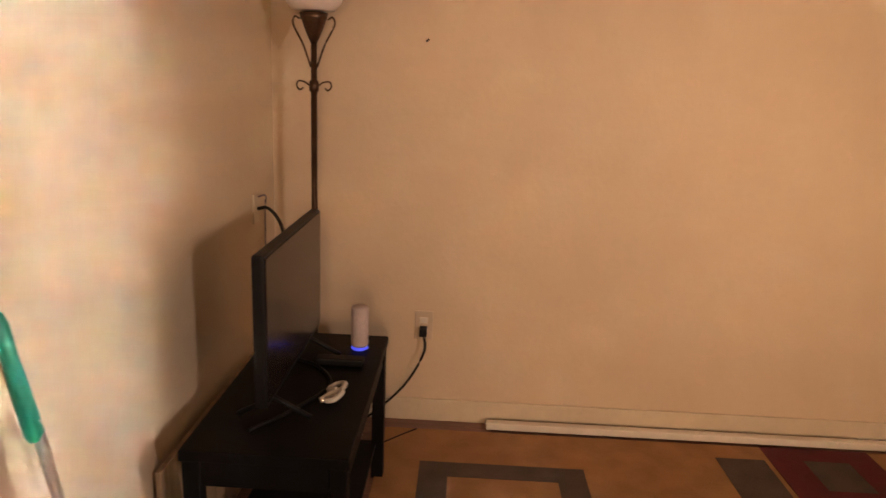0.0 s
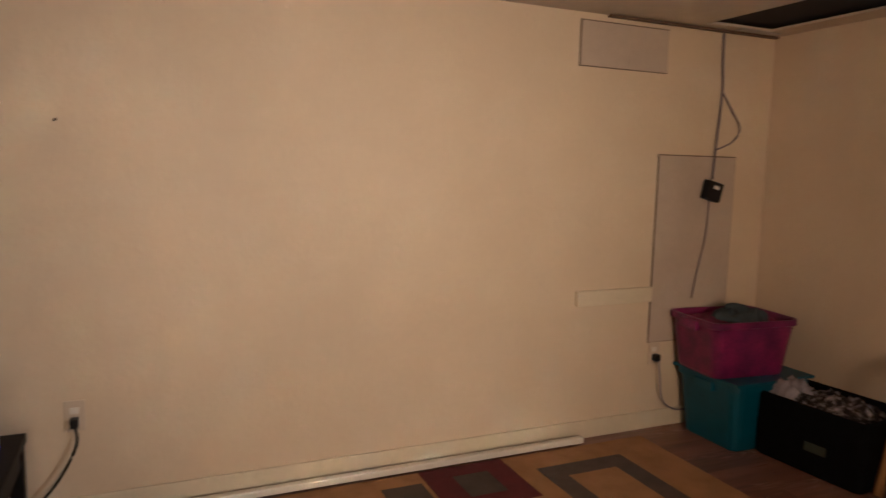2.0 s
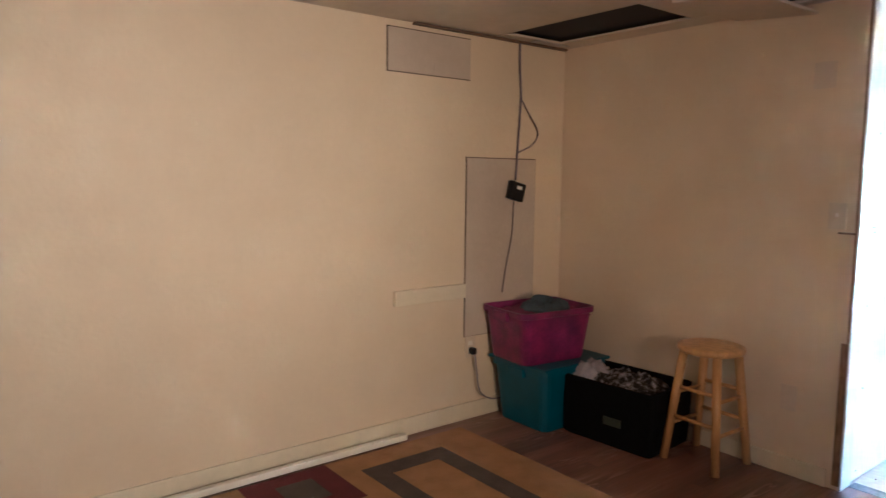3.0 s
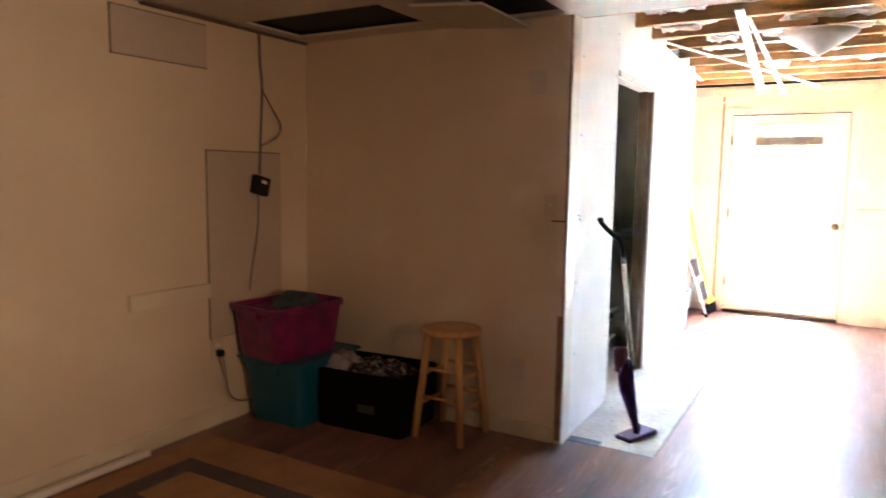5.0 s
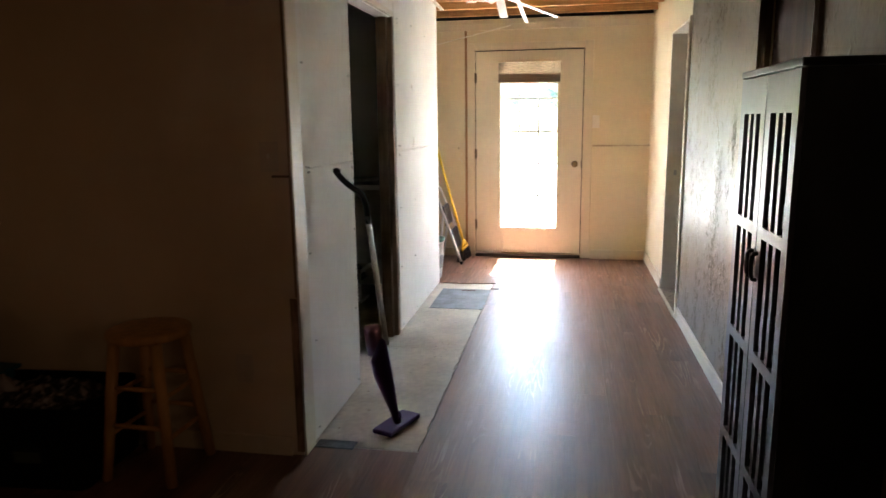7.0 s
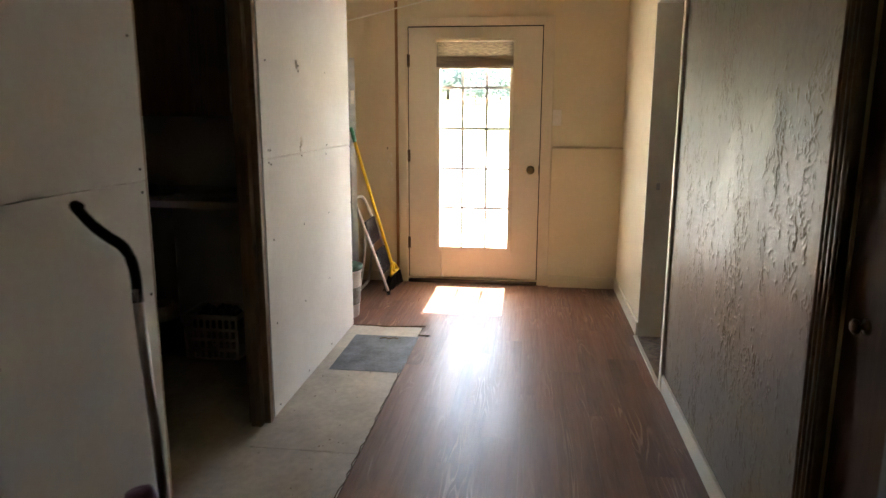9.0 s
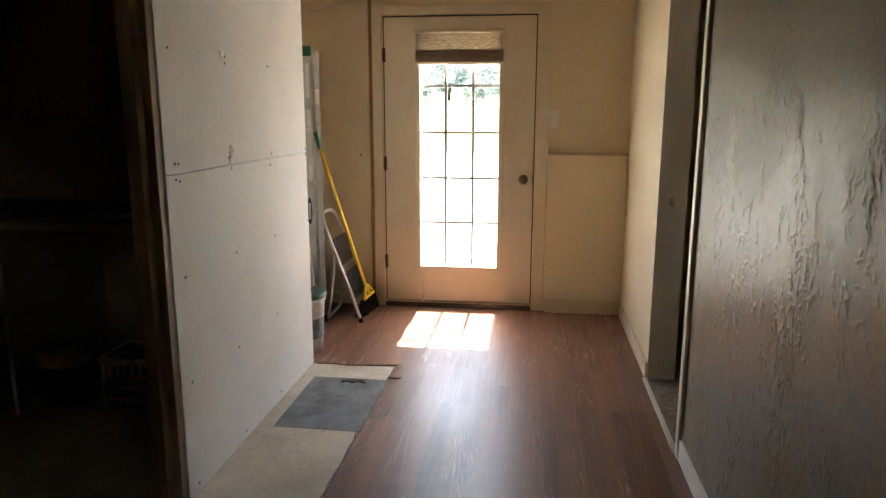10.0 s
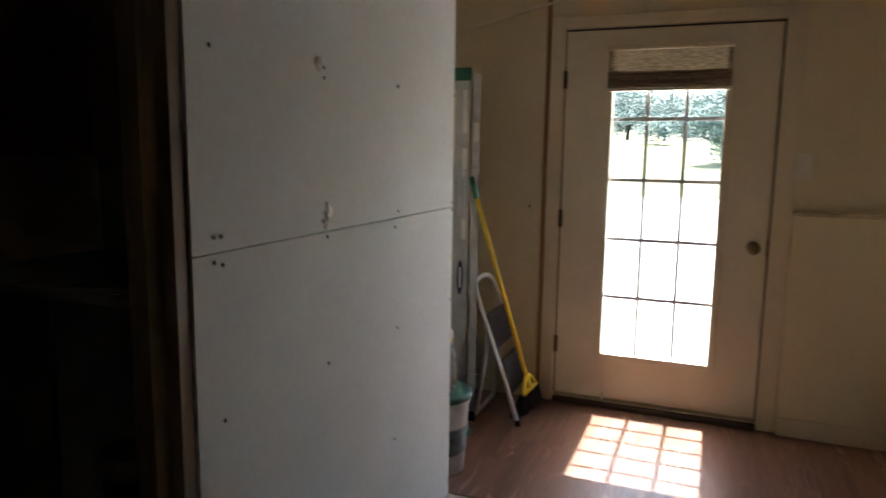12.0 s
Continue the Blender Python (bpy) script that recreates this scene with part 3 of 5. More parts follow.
lathe(kb, [(0.016, 0.0), (0.016, 0.004), (0.007, 0.006), (0.007, 0.014), (0.014, 0.018), (0.016, 0.024), (0.010, 0.030), (0.003, 0.031)], seg=18)
bmesh.ops.rotate(kb, verts=kb.verts, cent=(0, 0, 0), matrix=Matrix.Rotation(radians(-90), 3, "X"))
part("knob", kb, bronze, d2, at=(3.80, YS - 0.004, 0.89))
# west door
d3 = tagged(new("door_3"), "closed reddish brown wooden door", "door", kind="structure")
part("door_slab", boxes((XW - 0.05, XW - 0.012, 0.865, 1.634, 0.01, 1.99), bevel=0.004), brown_door, d3)
structure("door_casing", boxes((XW, XW + 0.016, 1.635, 1.70, 0.0, 2.03), bevel=0.005), white_trim, "white painted door casing", "trim")
structure("door_casing", boxes((XW, XW + 0.016, 0.80, 0.865, 0.0, 2.03), bevel=0.005), white_trim, "white painted door casing", "trim")
structure("door_casing", boxes((XW, XW + 0.016, 0.865, 1.655, 1.995, 2.05), bevel=0.005), white_trim, "white painted door casing", "trim")

# ---- room: floor covering ----
rug_tan = mat("tan_rug_pile", (0.36, 0.19, 0.075), 0.95, vary=0.16, scale=8, bump=0.5, bump_scale=260, fine=160)
rug_grey = mat("dark_grey_rug_pile", (0.085, 0.062, 0.050), 0.95, vary=0.2, scale=10, bump=0.5, bump_scale=260, fine=160)
rug_red = mat("dark_red_rug_pile", (0.11, 0.012, 0.016), 0.95, vary=0.2, scale=10, bump=0.5, bump_scale=260, fine=160)
rug = thing("area_rug", "tan area rug with grey frames and dark red squares", "rug")
part("rug_field", boxes((-0.02, 2.63, 1.55, 3.305, 0.0015, 0.007), bevel=0.002), rug_tan, rug)


def motif(args, m, z=0.0085):
    part("motif", boxes(*[(a[0], a[1], a[2], a[3], 0.0065, z) for a in args]), m, rug)


motif([(1.93, 2.385, 3.05, 3.155), (1.93, 2.03, 2.35, 3.05), (2.285, 2.385, 2.35, 3.05), (2.03, 2.285, 2.35, 2.45)], rug_grey)
motif([(1.22, 1.40, 2.80, 3.205)], rug_grey)
motif([(1.42, 1.825, 3.215, 3.30), (1.42, 1.545, 2.93, 3.215), (1.715, 1.825, 2.93, 3.215), (1.545, 1.715, 2.93, 3.02)], rug_red, 0.0095)
motif([(1.545, 1.715, 3.02, 3.215)], rug_grey)
motif([(0.13, 0.71, 2.98, 3.07), (0.13, 0.23, 2.55, 2.98), (0.61, 0.71, 2.55, 2.98)], rug_grey)

pl = bmesh.new()
vs = box(pl, 0.37, 2.30, 3.318, 3.352, 0.0, 0.03, bevel=0.006)
tagged(part("trim_stick", pl, white_trim), "loose white trim stick lying along the baseboard", "trim stick").matrix_world = Matrix.Translation((0, 0, 0.008))

# ---- room: wall fittings ----
seam_mat = mat("dark_open_seam", (0.13, 0.09, 0.07), 0.8)


def wall_panel(name, x0, x1, z0, z1, label, lip=0.0):
    p = thing(name, label, "wall panel")
    part("backing", boxes((x0 - 0.005, x1 + 0.005, YN - 0.003, YN, z0 - 0.004, z1 + 0.006)), seam_mat, p)
    part("board", boxes((x0, x1, YN - 0.007 - lip, YN - 0.003, z0, z1), bevel=0.001), patch_paint, p)
    return p


wall_panel("access_panel", 2.725, 3.232, 0.46, 1.415, "tall greyish access panel with dark seams")
hatch = wall_panel("wall_hatch", 2.228, 2.735, 1.816, 2.018, "small greyish hatch with dark outline near the ceiling", 0.002)
part("finger_notch", boxes((2.50, 2.58, YN - 0.011, YN - 0.0095, 1.835, 1.88), bevel=0.001), patch_paint, hatch)
tagged(part("wall_ledge", boxes((2.262, 2.71, YN - 0.030, YN - 0.001, 0.677, 0.752), bevel=0.004), cream_trim), "cream board screwed flat to the wall", "ledge")
structure("ceiling_edge", boxes((2.37, XE - 0.01, YN - 0.03, YN - 0.004, ZR - 0.012, ZR - 0.001), bevel=0.002), dark_wood, "dark bare wood edge at the ceiling", "trim")
tagged(part("ceiling_bracket", boxes((3.12, 3.38, 3.30, 3.345, ZR - 0.006, ZR - 0.001)), alu), "short shiny metal strip at the ceiling hole", "bracket")
sag = bmesh.new()
box(sag, 2.93, 3.44, 1.98, 2.34, -0.006, 0.006)
bmesh.ops.rotate(sag, verts=sag.verts, cent=(3.2, 2.34, 0), matrix=Matrix.Rotation(radians(5), 3, "X"))
bmesh.ops.translate(sag, verts=sag.verts, vec=(0, 0, ZR - 0.012))
tagged(part("sagging_board", sag, ceiling_mat), "loose ceiling board sagging beside a hole", "ceiling board")
tagged(part("wall_nail", rod(bmesh.new(), (0.084, YN, 1.459), (0.092, YN - 0.02, 1.463), 0.004), bronze), "small nail in the cream wall", "nail")


def outlet(name, at, axis, plug=False):
    """A duplex plate; axis: the way that it faces."""
    o = thing(name, "white outlet plate with a black plug" if plug else "plain cream outlet plate on the wall", "outlet")
    bm = bmesh.new()
    box(bm, -0.035, 0.035, -0.006, 0.0, -0.058, 0.058, bevel=0.003)
    part("plate", bm, aged_plate, o)
    for dz in (-0.02, 0.02):
        part("socket", boxes((-0.015, 0.015, -0.008, -0.0055, dz - 0.012, dz + 0.012), bevel=0.002), white_plastic if plug else aged_plate, o)
    if plug:
        pb = boxes((-0.014, 0.014, -0.045, -0.008, -0.036, -0.002), bevel=0.004)
        part("plug", pb, black_plastic, o, "black plug")
    o.matrix_world = pose(*at, 0, 0, {"S": 0, "W": -90, "E": 90}[axis])
    return o


outlet("wall_outlet", (0.11, YN, 0.40), "S", True)
outlet("wall_outlet", (2.765, YN, 0.40), "S", True)
outlet("wall_outlet", (XE, 2.01, 0.35), "W")
es = thing("light_switch", "cream switch plate at the wall's end", "switch", (XE, 1.86, 1.17))
part("plate", boxes((-0.005, 0.0, -0.035, 0.035, -0.055, 0.055), bevel=0.002), aged_plate, es)
part("toggle", boxes((-0.014, -0.005, -0.005, 0.005, -0.004, 0.012), bevel=0.002), white_plastic, es)
tagged(part("corner_gouge", boxes((XE - 0.0135, XE - 0.001, 1.778, 1.85, 1.095, 1.103), bevel=0.001), dark_wood), "dark gouge in the wall's corner", "wall damage")
tagged(part("paint_patch", boxes((XE - 0.003, XE - 0.0003, 1.90, 1.99, 1.70, 1.81), bevel=0.0005), aged_plate), "pale square filler patch on the wall", "wall patch")


def cable(name, pts, r, m, label, category="cable", n=8):
    return tagged(part(name, tube(bmesh.new(), smooth_line(pts, n), r), m), label, category)


grey_cable = mat("grey_violet_cable", (0.16, 0.13, 0.17), 0.5)
cable("power_cord", [(0.115, YN - 0.045, 0.37), (0.115, YN - 0.05, 0.30), (0.05, YN - 0.07, 0.18), (-0.06, YN - 0.09, 0.07), (-0.16, YN - 0.12, 0.008), (-0.25, 3.2, 0.006)], 0.005, black_plastic, "black power cord hanging from the outlet")
cable("fallen_wire", [(0.10, 3.30, 0.006), (0.02, 3.22, 0.006), (-0.06, 3.12, 0.006), (-0.05, 2.98, 0.006)], 0.004, black_plastic, "thin black cord lying on the floor")
cable("hanging_cable", [(3.085, YN - 0.012, 2.05), (3.09, YN - 0.012, 1.9), (3.10, YN - 0.012, 1.75), (3.085, YN - 0.012, 1.5), (3.07, YN - 0.015, 1.30)], 0.006, grey_cable, "grey cable hanging from the ceiling")
cable("looped_cable", [(3.10, YN - 0.012, 1.75), (3.17, YN - 0.015, 1.66), (3.23, YN - 0.02, 1.57), (3.19, YN - 0.02, 1.50), (3.09, YN - 0.014, 1.455)], 0.004, grey_cable, "thin grey cable in a loop")
cable("hanging_wire", [(3.06, YN - 0.015, 1.20), (3.05, YN - 0.014, 1.0), (3.01, YN - 0.014, 0.82), (2.98, YN - 0.02, 0.68)], 0.003, grey_cable, "thin wire falling from the black box")
cable("outlet_cord", [(2.765, YN - 0.045, 0.365), (2.775, YN - 0.05, 0.28), (2.80, YN - 0.05, 0.16), (2.88, YN - 0.05, 0.10), (2.97, YN - 0.05, 0.09)], 0.004, grey_cable, "thin cord drooping from the outlet")
cb = thing("cable_box", "small black box hanging on a grey cable", "cable box", (3.06, YN - 0.03, 1.24), rz=0)
bm = boxes((-0.055, 0.055, -0.018, 0.018, -0.05, 0.05), bevel=0.008)
bmesh.ops.rotate(bm, verts=bm.verts, cent=(0, 0, 0), matrix=Matrix.Rotation(radians(14), 3, "Y"))
part("case", bm, black_plastic, cb)
bm = boxes((-0.012, 0.025, -0.0195, -0.0178, 0.012, 0.03))
bmesh.ops.rotate(bm, verts=bm.verts, cent=(0, 0, 0), matrix=Matrix.Rotation(radians(14), 3, "Y"))
part("sticker", bm, white_plastic, cb, "small pale sticker")

# ---- floor lamp ----
shade_mat = mat("frosted_white_glass", (0.85, 0.80, 0.76), 0.35, vary=0.05, scale=8)
lamp = thing("floor_lamp", "dark bronze torchiere floor lamp with a frosted white shade", "floor lamp", (-0.262, 3.15, 0.0))
part("base", lathe(bmesh.new(), [(0.125, 0.0), (0.125, 0.012), (0.09, 0.022), (0.03, 0.034), (0.013, 0.05)]), bronze, lamp)
part("pole", lathe(bmesh.new(), [(0.0115, 0.05), (0.0115, 0.66), (0.015, 0.665), (0.015, 0.69), (0.0105, 0.70), (0.0105, 1.27), (0.016, 1.275), (0.016, 1.305), (0.010, 1.31), (0.010, 1.44)], seg=14), bronze, lamp)
part("cup", lathe(bmesh.new(), [(0.010, 1.425), (0.018, 1.44), (0.030, 1.47), (0.042, 1.50), (0.045, 1.516), (0.03, 1.52)], seg=20), bronze, lamp)
part("shade", lathe(bmesh.new(), [(0.03, 1.522), (0.068, 1.525), (0.088, 1.55), (0.112, 1.60), (0.135, 1.635), (0.155, 1.65), (0.150, 1.652), (0.128, 1.638), (0.106, 1.603), (0.082, 1.553), (0.05, 1.53)], seg=36), shade_mat, lamp, "frosted white glass bowl shade")
for k in range(2):
    s = 1 if k else -1
    part("scroll_arm", tube(bmesh.new(), smooth_line([(s * 0.010, 0, 1.35), (s * 0.035, 0, 1.42), (s * 0.066, 0, 1.48), (s * 0.060, 0, 1.505), (s * 0.045, 0, 1.497)], 6), 0.0035, 6), bronze, lamp)
    part("scroll", tube(bmesh.new(), smooth_line([(s * 0.012, 0, 1.29), (s * 0.03, 0, 1.303), (s * 0.052, 0, 1.305), (s * 0.056, 0, 1.288), (s * 0.045, 0, 1.278), (s * 0.036, 0, 1.286)], 6), 0.003, 6), bronze, lamp)

# ---- television and its table ----
table = thing("tv_table", "low black laminate table holding the television", "table")
TX0, TX1, TY0, TY1, TZ = -0.37, 0.015, 2.235, 3.0, 0.50
part("tabletop", boxes((TX0, TX1, TY0, TY1, TZ - 0.028, TZ), bevel=0.004), black_mat, table)
for lx in (TX0 + 0.005, TX1 - 0.045):
    for ly in (TY0 + 0.005, TY1 - 0.045):
        part("leg", boxes((lx, lx + 0.04, ly, ly + 0.04, 0.0, TZ - 0.029), bevel=0.003), black_mat, table)
part("lower_shelf", boxes((TX0 + 0.03, TX1 - 0.03, TY0 + 0.03, TY1 - 0.03, 0.12, 0.135), bevel=0.002), black_mat, table)
part("apron", boxes((TX0 + 0.047, TX1 - 0.047, TY0 + 0.008, TY0 + 0.024, TZ - 0.09, TZ - 0.03)), black_mat, table)
part("apron", boxes((TX1 - 0.026, TX1 - 0.012, TY0 + 0.047, TY1 - 0.047, TZ - 0.09, TZ - 0.03)), black_mat, table)

screen_mat = mat("grey_glossy_screen", (0.016, 0.013, 0.012), 0.22, vary=0.05, scale=3, spec=0.3)
tv = thing("television", "flat black television standing on the black table", "television", (-0.20, 2.61, TZ))
part("case", boxes((-0.03, 0.0, -0.262, 0.335, 0.05, 0.425), bevel=0.006), black_plastic, tv)
part("screen", boxes((0.0, 0.0025, -0.252, 0.325, 0.065, 0.417)), screen_mat, tv, "dark reflective screen")
part("back_bulge", boxes((-0.05, -0.03, -0.20, 0.24, 0.09, 0.33), bevel=0.012), black_plastic, tv)
for fy in (-0.2, 0.2):
    fb = bmesh.new()
    tube(fb, [(0.09, fy, 0.006), (0.0, fy, 0.055), (-0.09, fy, 0.006)], 0.007, 6)
    part("foot", fb, black_plastic, tv)

glow = mat("blue_indicator", (0.10, 0.12, 1.0), 0.4, emit=0.0022)
sp = thing("smart_speaker", "small pale round speaker with a blue light ring", "speaker", (-0.062, 2.88, TZ))
part("body", lathe(bmesh.new(), [(0.025, 0.012), (0.027, 0.02), (0.027, 0.132), (0.024, 0.139), (0.008, 0.14)], seg=24), mat("pinkish_white_fabric", (0.62, 0.52, 0.50), 0.85, vary=0.1, scale=60, bump=0.3, bump_scale=300), sp)
part("light_ring", lathe(bmesh.new(), [(0.022, 0.0), (0.0265, 0.003), (0.0265, 0.007), (0.023, 0.011)], seg=24), glow, sp, "glowing blue ring")
coil = bmesh.new()
tube(coil, smooth_line([(-0.14, 2.52, TZ + 0.008), (-0.11, 2.545, TZ + 0.02), (-0.085, 2.53, TZ + 0.03), (-0.10, 2.50, TZ + 0.022), (-0.125, 2.515, TZ + 0.012), (-0.10, 2.56, TZ + 0.014), (-0.09, 2.60, TZ + 0.02), (-0.115, 2.61, TZ + 0.012), (-0.13, 2.58, TZ + 0.01), (-0.10, 2.545, TZ + 0.028)], 6), 0.0075, 8)
bmesh.ops.translate(coil, verts=coil.verts, vec=(0.035, -0.02, 0))
tagged(part("charger_coil", coil, white_plastic), "coiled white charging cable on the black table", "cable")
blk = boxes((-0.17, -0.03, 2.735, 2.775, TZ, TZ + 0.022), bevel=0.006)
tagged(part("remote_control", blk, black_plastic), "black remote control on the black table", "remote")
cable("table_cord", [(-0.24, 2.33, TZ + 0.005), (-0.16, 2.45, TZ + 0.005), (-0.10, 2.60, TZ + 0.005), (-0.16, 2.72, TZ + 0.005), (-0.26, 2.78, TZ + 0.005)], 0.005, black_plastic, "black cord lying across the table")
cp = thing("coax_plate", "small cream wall plate with a black antenna cable", "wall plate", (XW, 3.165, 0.875))
part("plate", boxes((0.0, 0.006, -0.03, 0.03, -0.05, 0.05), bevel=0.002), cream_trim, cp)
cable("antenna_cable", [(XW + 0.01, 3.165, 0.875), (XW + 0.05, 3.15, 0.88), (XW + 0.12, 3.04, 0.855), (XW + 0.17, 2.94, 0.78), (XW + 0.20, 2.84, 0.70)], 0.006, black_plastic, "black antenna cable arching to the television")
cable("thin_wall_wire", [(XW + 0.01, 3.17, 0.915), (XW + 0.03, 3.19, 0.915), (XW + 0.012, 3.24, 0.85), (XW + 0.012, 3.235, 0.55)], 0.003, grey_cable, "thin wire running down the wall")
router = thing("router", "white plastic router under the black table", "router", (-0.13, 2.42, 0.135))
part("case", lathe(bmesh.new(), [(0.09, 0.0), (0.095, 0.01), (0.085, 0.045), (0.06, 0.05), (0.01, 0.05)], seg=24), white_plastic, router)
cable("white_wire", [(-0.20, 2.40, 0.15), (-0.26, 2.33, 0.17), (-0.29, 2.27, 0.25), (-0.30, 2.25, 0.36)], 0.004, white_plastic, "white cord beside the router")
tagged(part("backing_board", boxes((XW + 0.015, XW + 0.03, 2.30, 3.05, 0.0, 0.40), bevel=0.002), jamb_wood), "thin brown board leaning behind the table", "board")
mp = thing("mop_handle", "green-gripped steel handle leaning on the wall", "mop")
part("shaft", rod(bmesh.new(), (-0.28, 1.855, 0.0), (-0.403, 1.82, 0.79), 0.009, 0.009, 12), steel, mp)
gd = Vector((-0.035, -0.009, 0.205)).normalized()
g = part("grip", lathe(bmesh.new(), [(0.011, 0.0), (0.0145, 0.010), (0.0145, 0.07), (0.0125, 0.14), (0.0135, 0.19), (0.010, 0.208), (0.003, 0.212)], seg=16), green_plastic, mp, "green plastic grip")
g.matrix_world = Matrix.Translation((-0.403, 1.82, 0.757)) @ gd.to_track_quat("Z", "Y").to_matrix().to_4x4()

# ---- bins, bag and stool in the corner ----
teal = mat("teal_plastic", (0.004, 0.082, 0.14), 0.45, vary=0.12, scale=8, bump=0.03)
purple = mat("purple_plastic", (0.19, 0.012, 0.085), 0.36, vary=0.35, scale=9, bump=0.05, bump_scale=14, second=(0.050, 0.006, 0.048))


def tote(name, label, m, sx, sy, h, at, rz, lid=False):
    """A tapered storage tote with a rolled rim and ribs."""
    t = thing(name, label, "storage tote", at, rz=rz)
    bm = bmesh.new()
    prof = [(0.80, 0.0), (0.82, 0.012), (0.94, h - 0.035), (1.0, h - 0.03), (1.0, h), (0.96, h), (0.93, h - 0.03), (0.78, 0.02)]
    rings = []
    for f, z in prof:
        ring = []
        r = 0.05 * f
        for cx, cy, a0 in ((1, 1, 0), (-1, 1, 90), (-1, -1, 180), (1, -1, 270)):
            for k in range(4):
                a = radians(a0 + 30 * k)
                ring.append(bm.verts.new((cx * (sx / 2 * f - r) + r * math.cos(a), cy * (sy / 2 * f - r) + r * math.sin(a), z)))
        rings.append(ring)
    for a, b in zip(rings, rings[1:]):
        for k in range(16):
            bm.faces.new((a[k], a[(k + 1) % 16], b[(k + 1) % 16], b[k]))
    bm.faces.new(rings[0][::-1])
    bm.faces.new(rings[-1])
    part("tub", bm, m, t)
    for s in (-1, 1):
        part("handle_lip", boxes((s * sx * 0.5 - 0.012, s * sx * 0.5 + 0.012, -0.06, 0.06, h - 0.06, h - 0.012), bevel=0.006), m, t)
    if lid:
        part("lid", boxes((-sx * 0.5 - 0.006, sx * 0.5 + 0.006, -sy * 0.5 - 0.006, sy * 0.5 + 0.006, h, h + 0.016), bevel=0.007), m, t)
    return t


tote("storage_tote", "teal plastic storage tote standing on the floor", teal, 0.50, 0.42, 0.335, (3.13, 3.155, 0.0), 0, True)
tote("storage_tote", "purple plastic tote heaped with clothes, on the teal tote", purple, 0.51, 0.37, 0.28, (3.06, 3.175, 0.353), -6)


def cloth_heap(name, label, m, sx, sy, h, at, seed, rough=0.6, rz=0):
    bm = bmesh.new()
    n = 26
    grid = []
    for i in range(n):
        row_ = []
        for j in range(n):
            u, v = i / (n - 1) * 2 - 1, j / (n - 1) * 2 - 1
            d = max(0, 1 - (abs(u) ** 3 + abs(v) ** 3))
            z = h * (d ** 0.5) * (0.55 + rough * noise.noise(Vector((u * 2.3 + seed, v * 2.3, seed))) + 0.35 * abs(noise.noise(Vector((u * 6, v * 6 + seed, 3)))))
            row_.append(bm.verts.new((u * sx / 2, v * sy / 2, max(0, z))))
        grid.append(row_)
    for i in range(n - 1):
        for j in range(n - 1):
            f = bm.faces.new((grid[i][j], grid[i + 1][j], grid[i + 1][j + 1], grid[i][j + 1]))
            f.smooth = True
    rim = [grid[i][0] for i in range(n)] + [grid[n - 1][j] for j in range(1, n)] + [grid[i][n - 1] for i in range(n - 2, -1, -1)] + [grid[0][j] for j in range(n - 2, 0, -1)]
    bm.faces.new(rim[::-1])
    ob = tagged(part(name, bm, m), label, "clothes")
    ob.matrix_world = pose(*at, 0, 0, rz)
    return ob


teal_cloth = mat("grey_teal_cloth", (0.05, 0.072, 0.092), 0.9, vary=0.35, scale=12, bump=0.4, bump_scale=80)
wine_cloth = mat("dark_wine_cloth", (0.17, 0.016, 0.075), 0.9, vary=0.4, scale=9, bump=0.4, bump_scale=80)
grey_cloth = mat("mottled_grey_cloth", (0.30, 0.27, 0.28), 0.9, vary=0.5, scale=34, bump=0.5, bump_scale=90, second=(0.006, 0.006, 0.007))
for e_, p_ in zip(grey_cloth.node_tree.nodes["Color Ramp"].color_ramp.elements, (0.70, 0.95)):
    e_.position = p_
pale_cloth = mat("pale_lilac_grey_cloth", (0.36, 0.32, 0.36), 0.9, vary=0.2, scale=14, bump=0.4, bump_scale=90)
cloth_heap("folded_clothes", "dark wine clothes filling the purple tote", wine_cloth, 0.47, 0.33, 0.06, (3.06, 3.175, 0.585), 1.0, rz=-6)
cloth_heap("folded_clothes", "grey-teal garment on top of the purple tote", teal_cloth, 0.28, 0.24, 0.075, (3.08, 3.15, 0.615), 4.0, rz=20)
bag = thing("black_crate", "black fabric storage box filled with clothes", "storage box", (3.245, 2.725, 0.0), rz=4)
bg = bmesh.new()
prof = [(0.93, 0.0), (0.97, 0.01), (1.0, 0.16), (0.99, 0.30), (0.99, 0.31), (0.94, 0.31), (0.93, 0.24)]
rings = []
for f, z in prof:
    ring = []
    for cx, cy, a0 in ((1, 1, 0), (-1, 1, 90), (-1, -1, 180), (1, -1, 270)):
        for k in range(4):
            a = radians(a0 + 30 * k)
            w = 0.006 * noise.noise(Vector((cx * 3 + k, cy * 3, z * 9)))
            ring.append(bg.verts.new((cx * (0.19 * f - 0.03 + w) + 0.03 * math.cos(a), cy * (0.268 * f - 0.03 + w) + 0.03 * math.sin(a), z)))
    rings.append(ring)
for a, b in zip(rings, rings[1:]):
    for k in range(16):
        bg.faces.new((a[k], a[(k + 1) % 16], b[(k + 1) % 16], b[k]))
bg.faces.new(rings[0][::-1])
bg.faces.new(rings[-1])
black_cloth = mat("black_woven_fabric", (0.004, 0.004, 0.0045), 0.9, vary=0.3, scale=30, bump=0.2, bump_scale=200, spec=0.1)
part("body", bg, black_cloth, bag)
part("tag", boxes((-0.1955, -0.191, -0.10, 0.0, 0.11, 0.15)), mat("dull_olive_tag", (0.035, 0.045, 0.03), 0.6), bag, "dull olive woven tag")
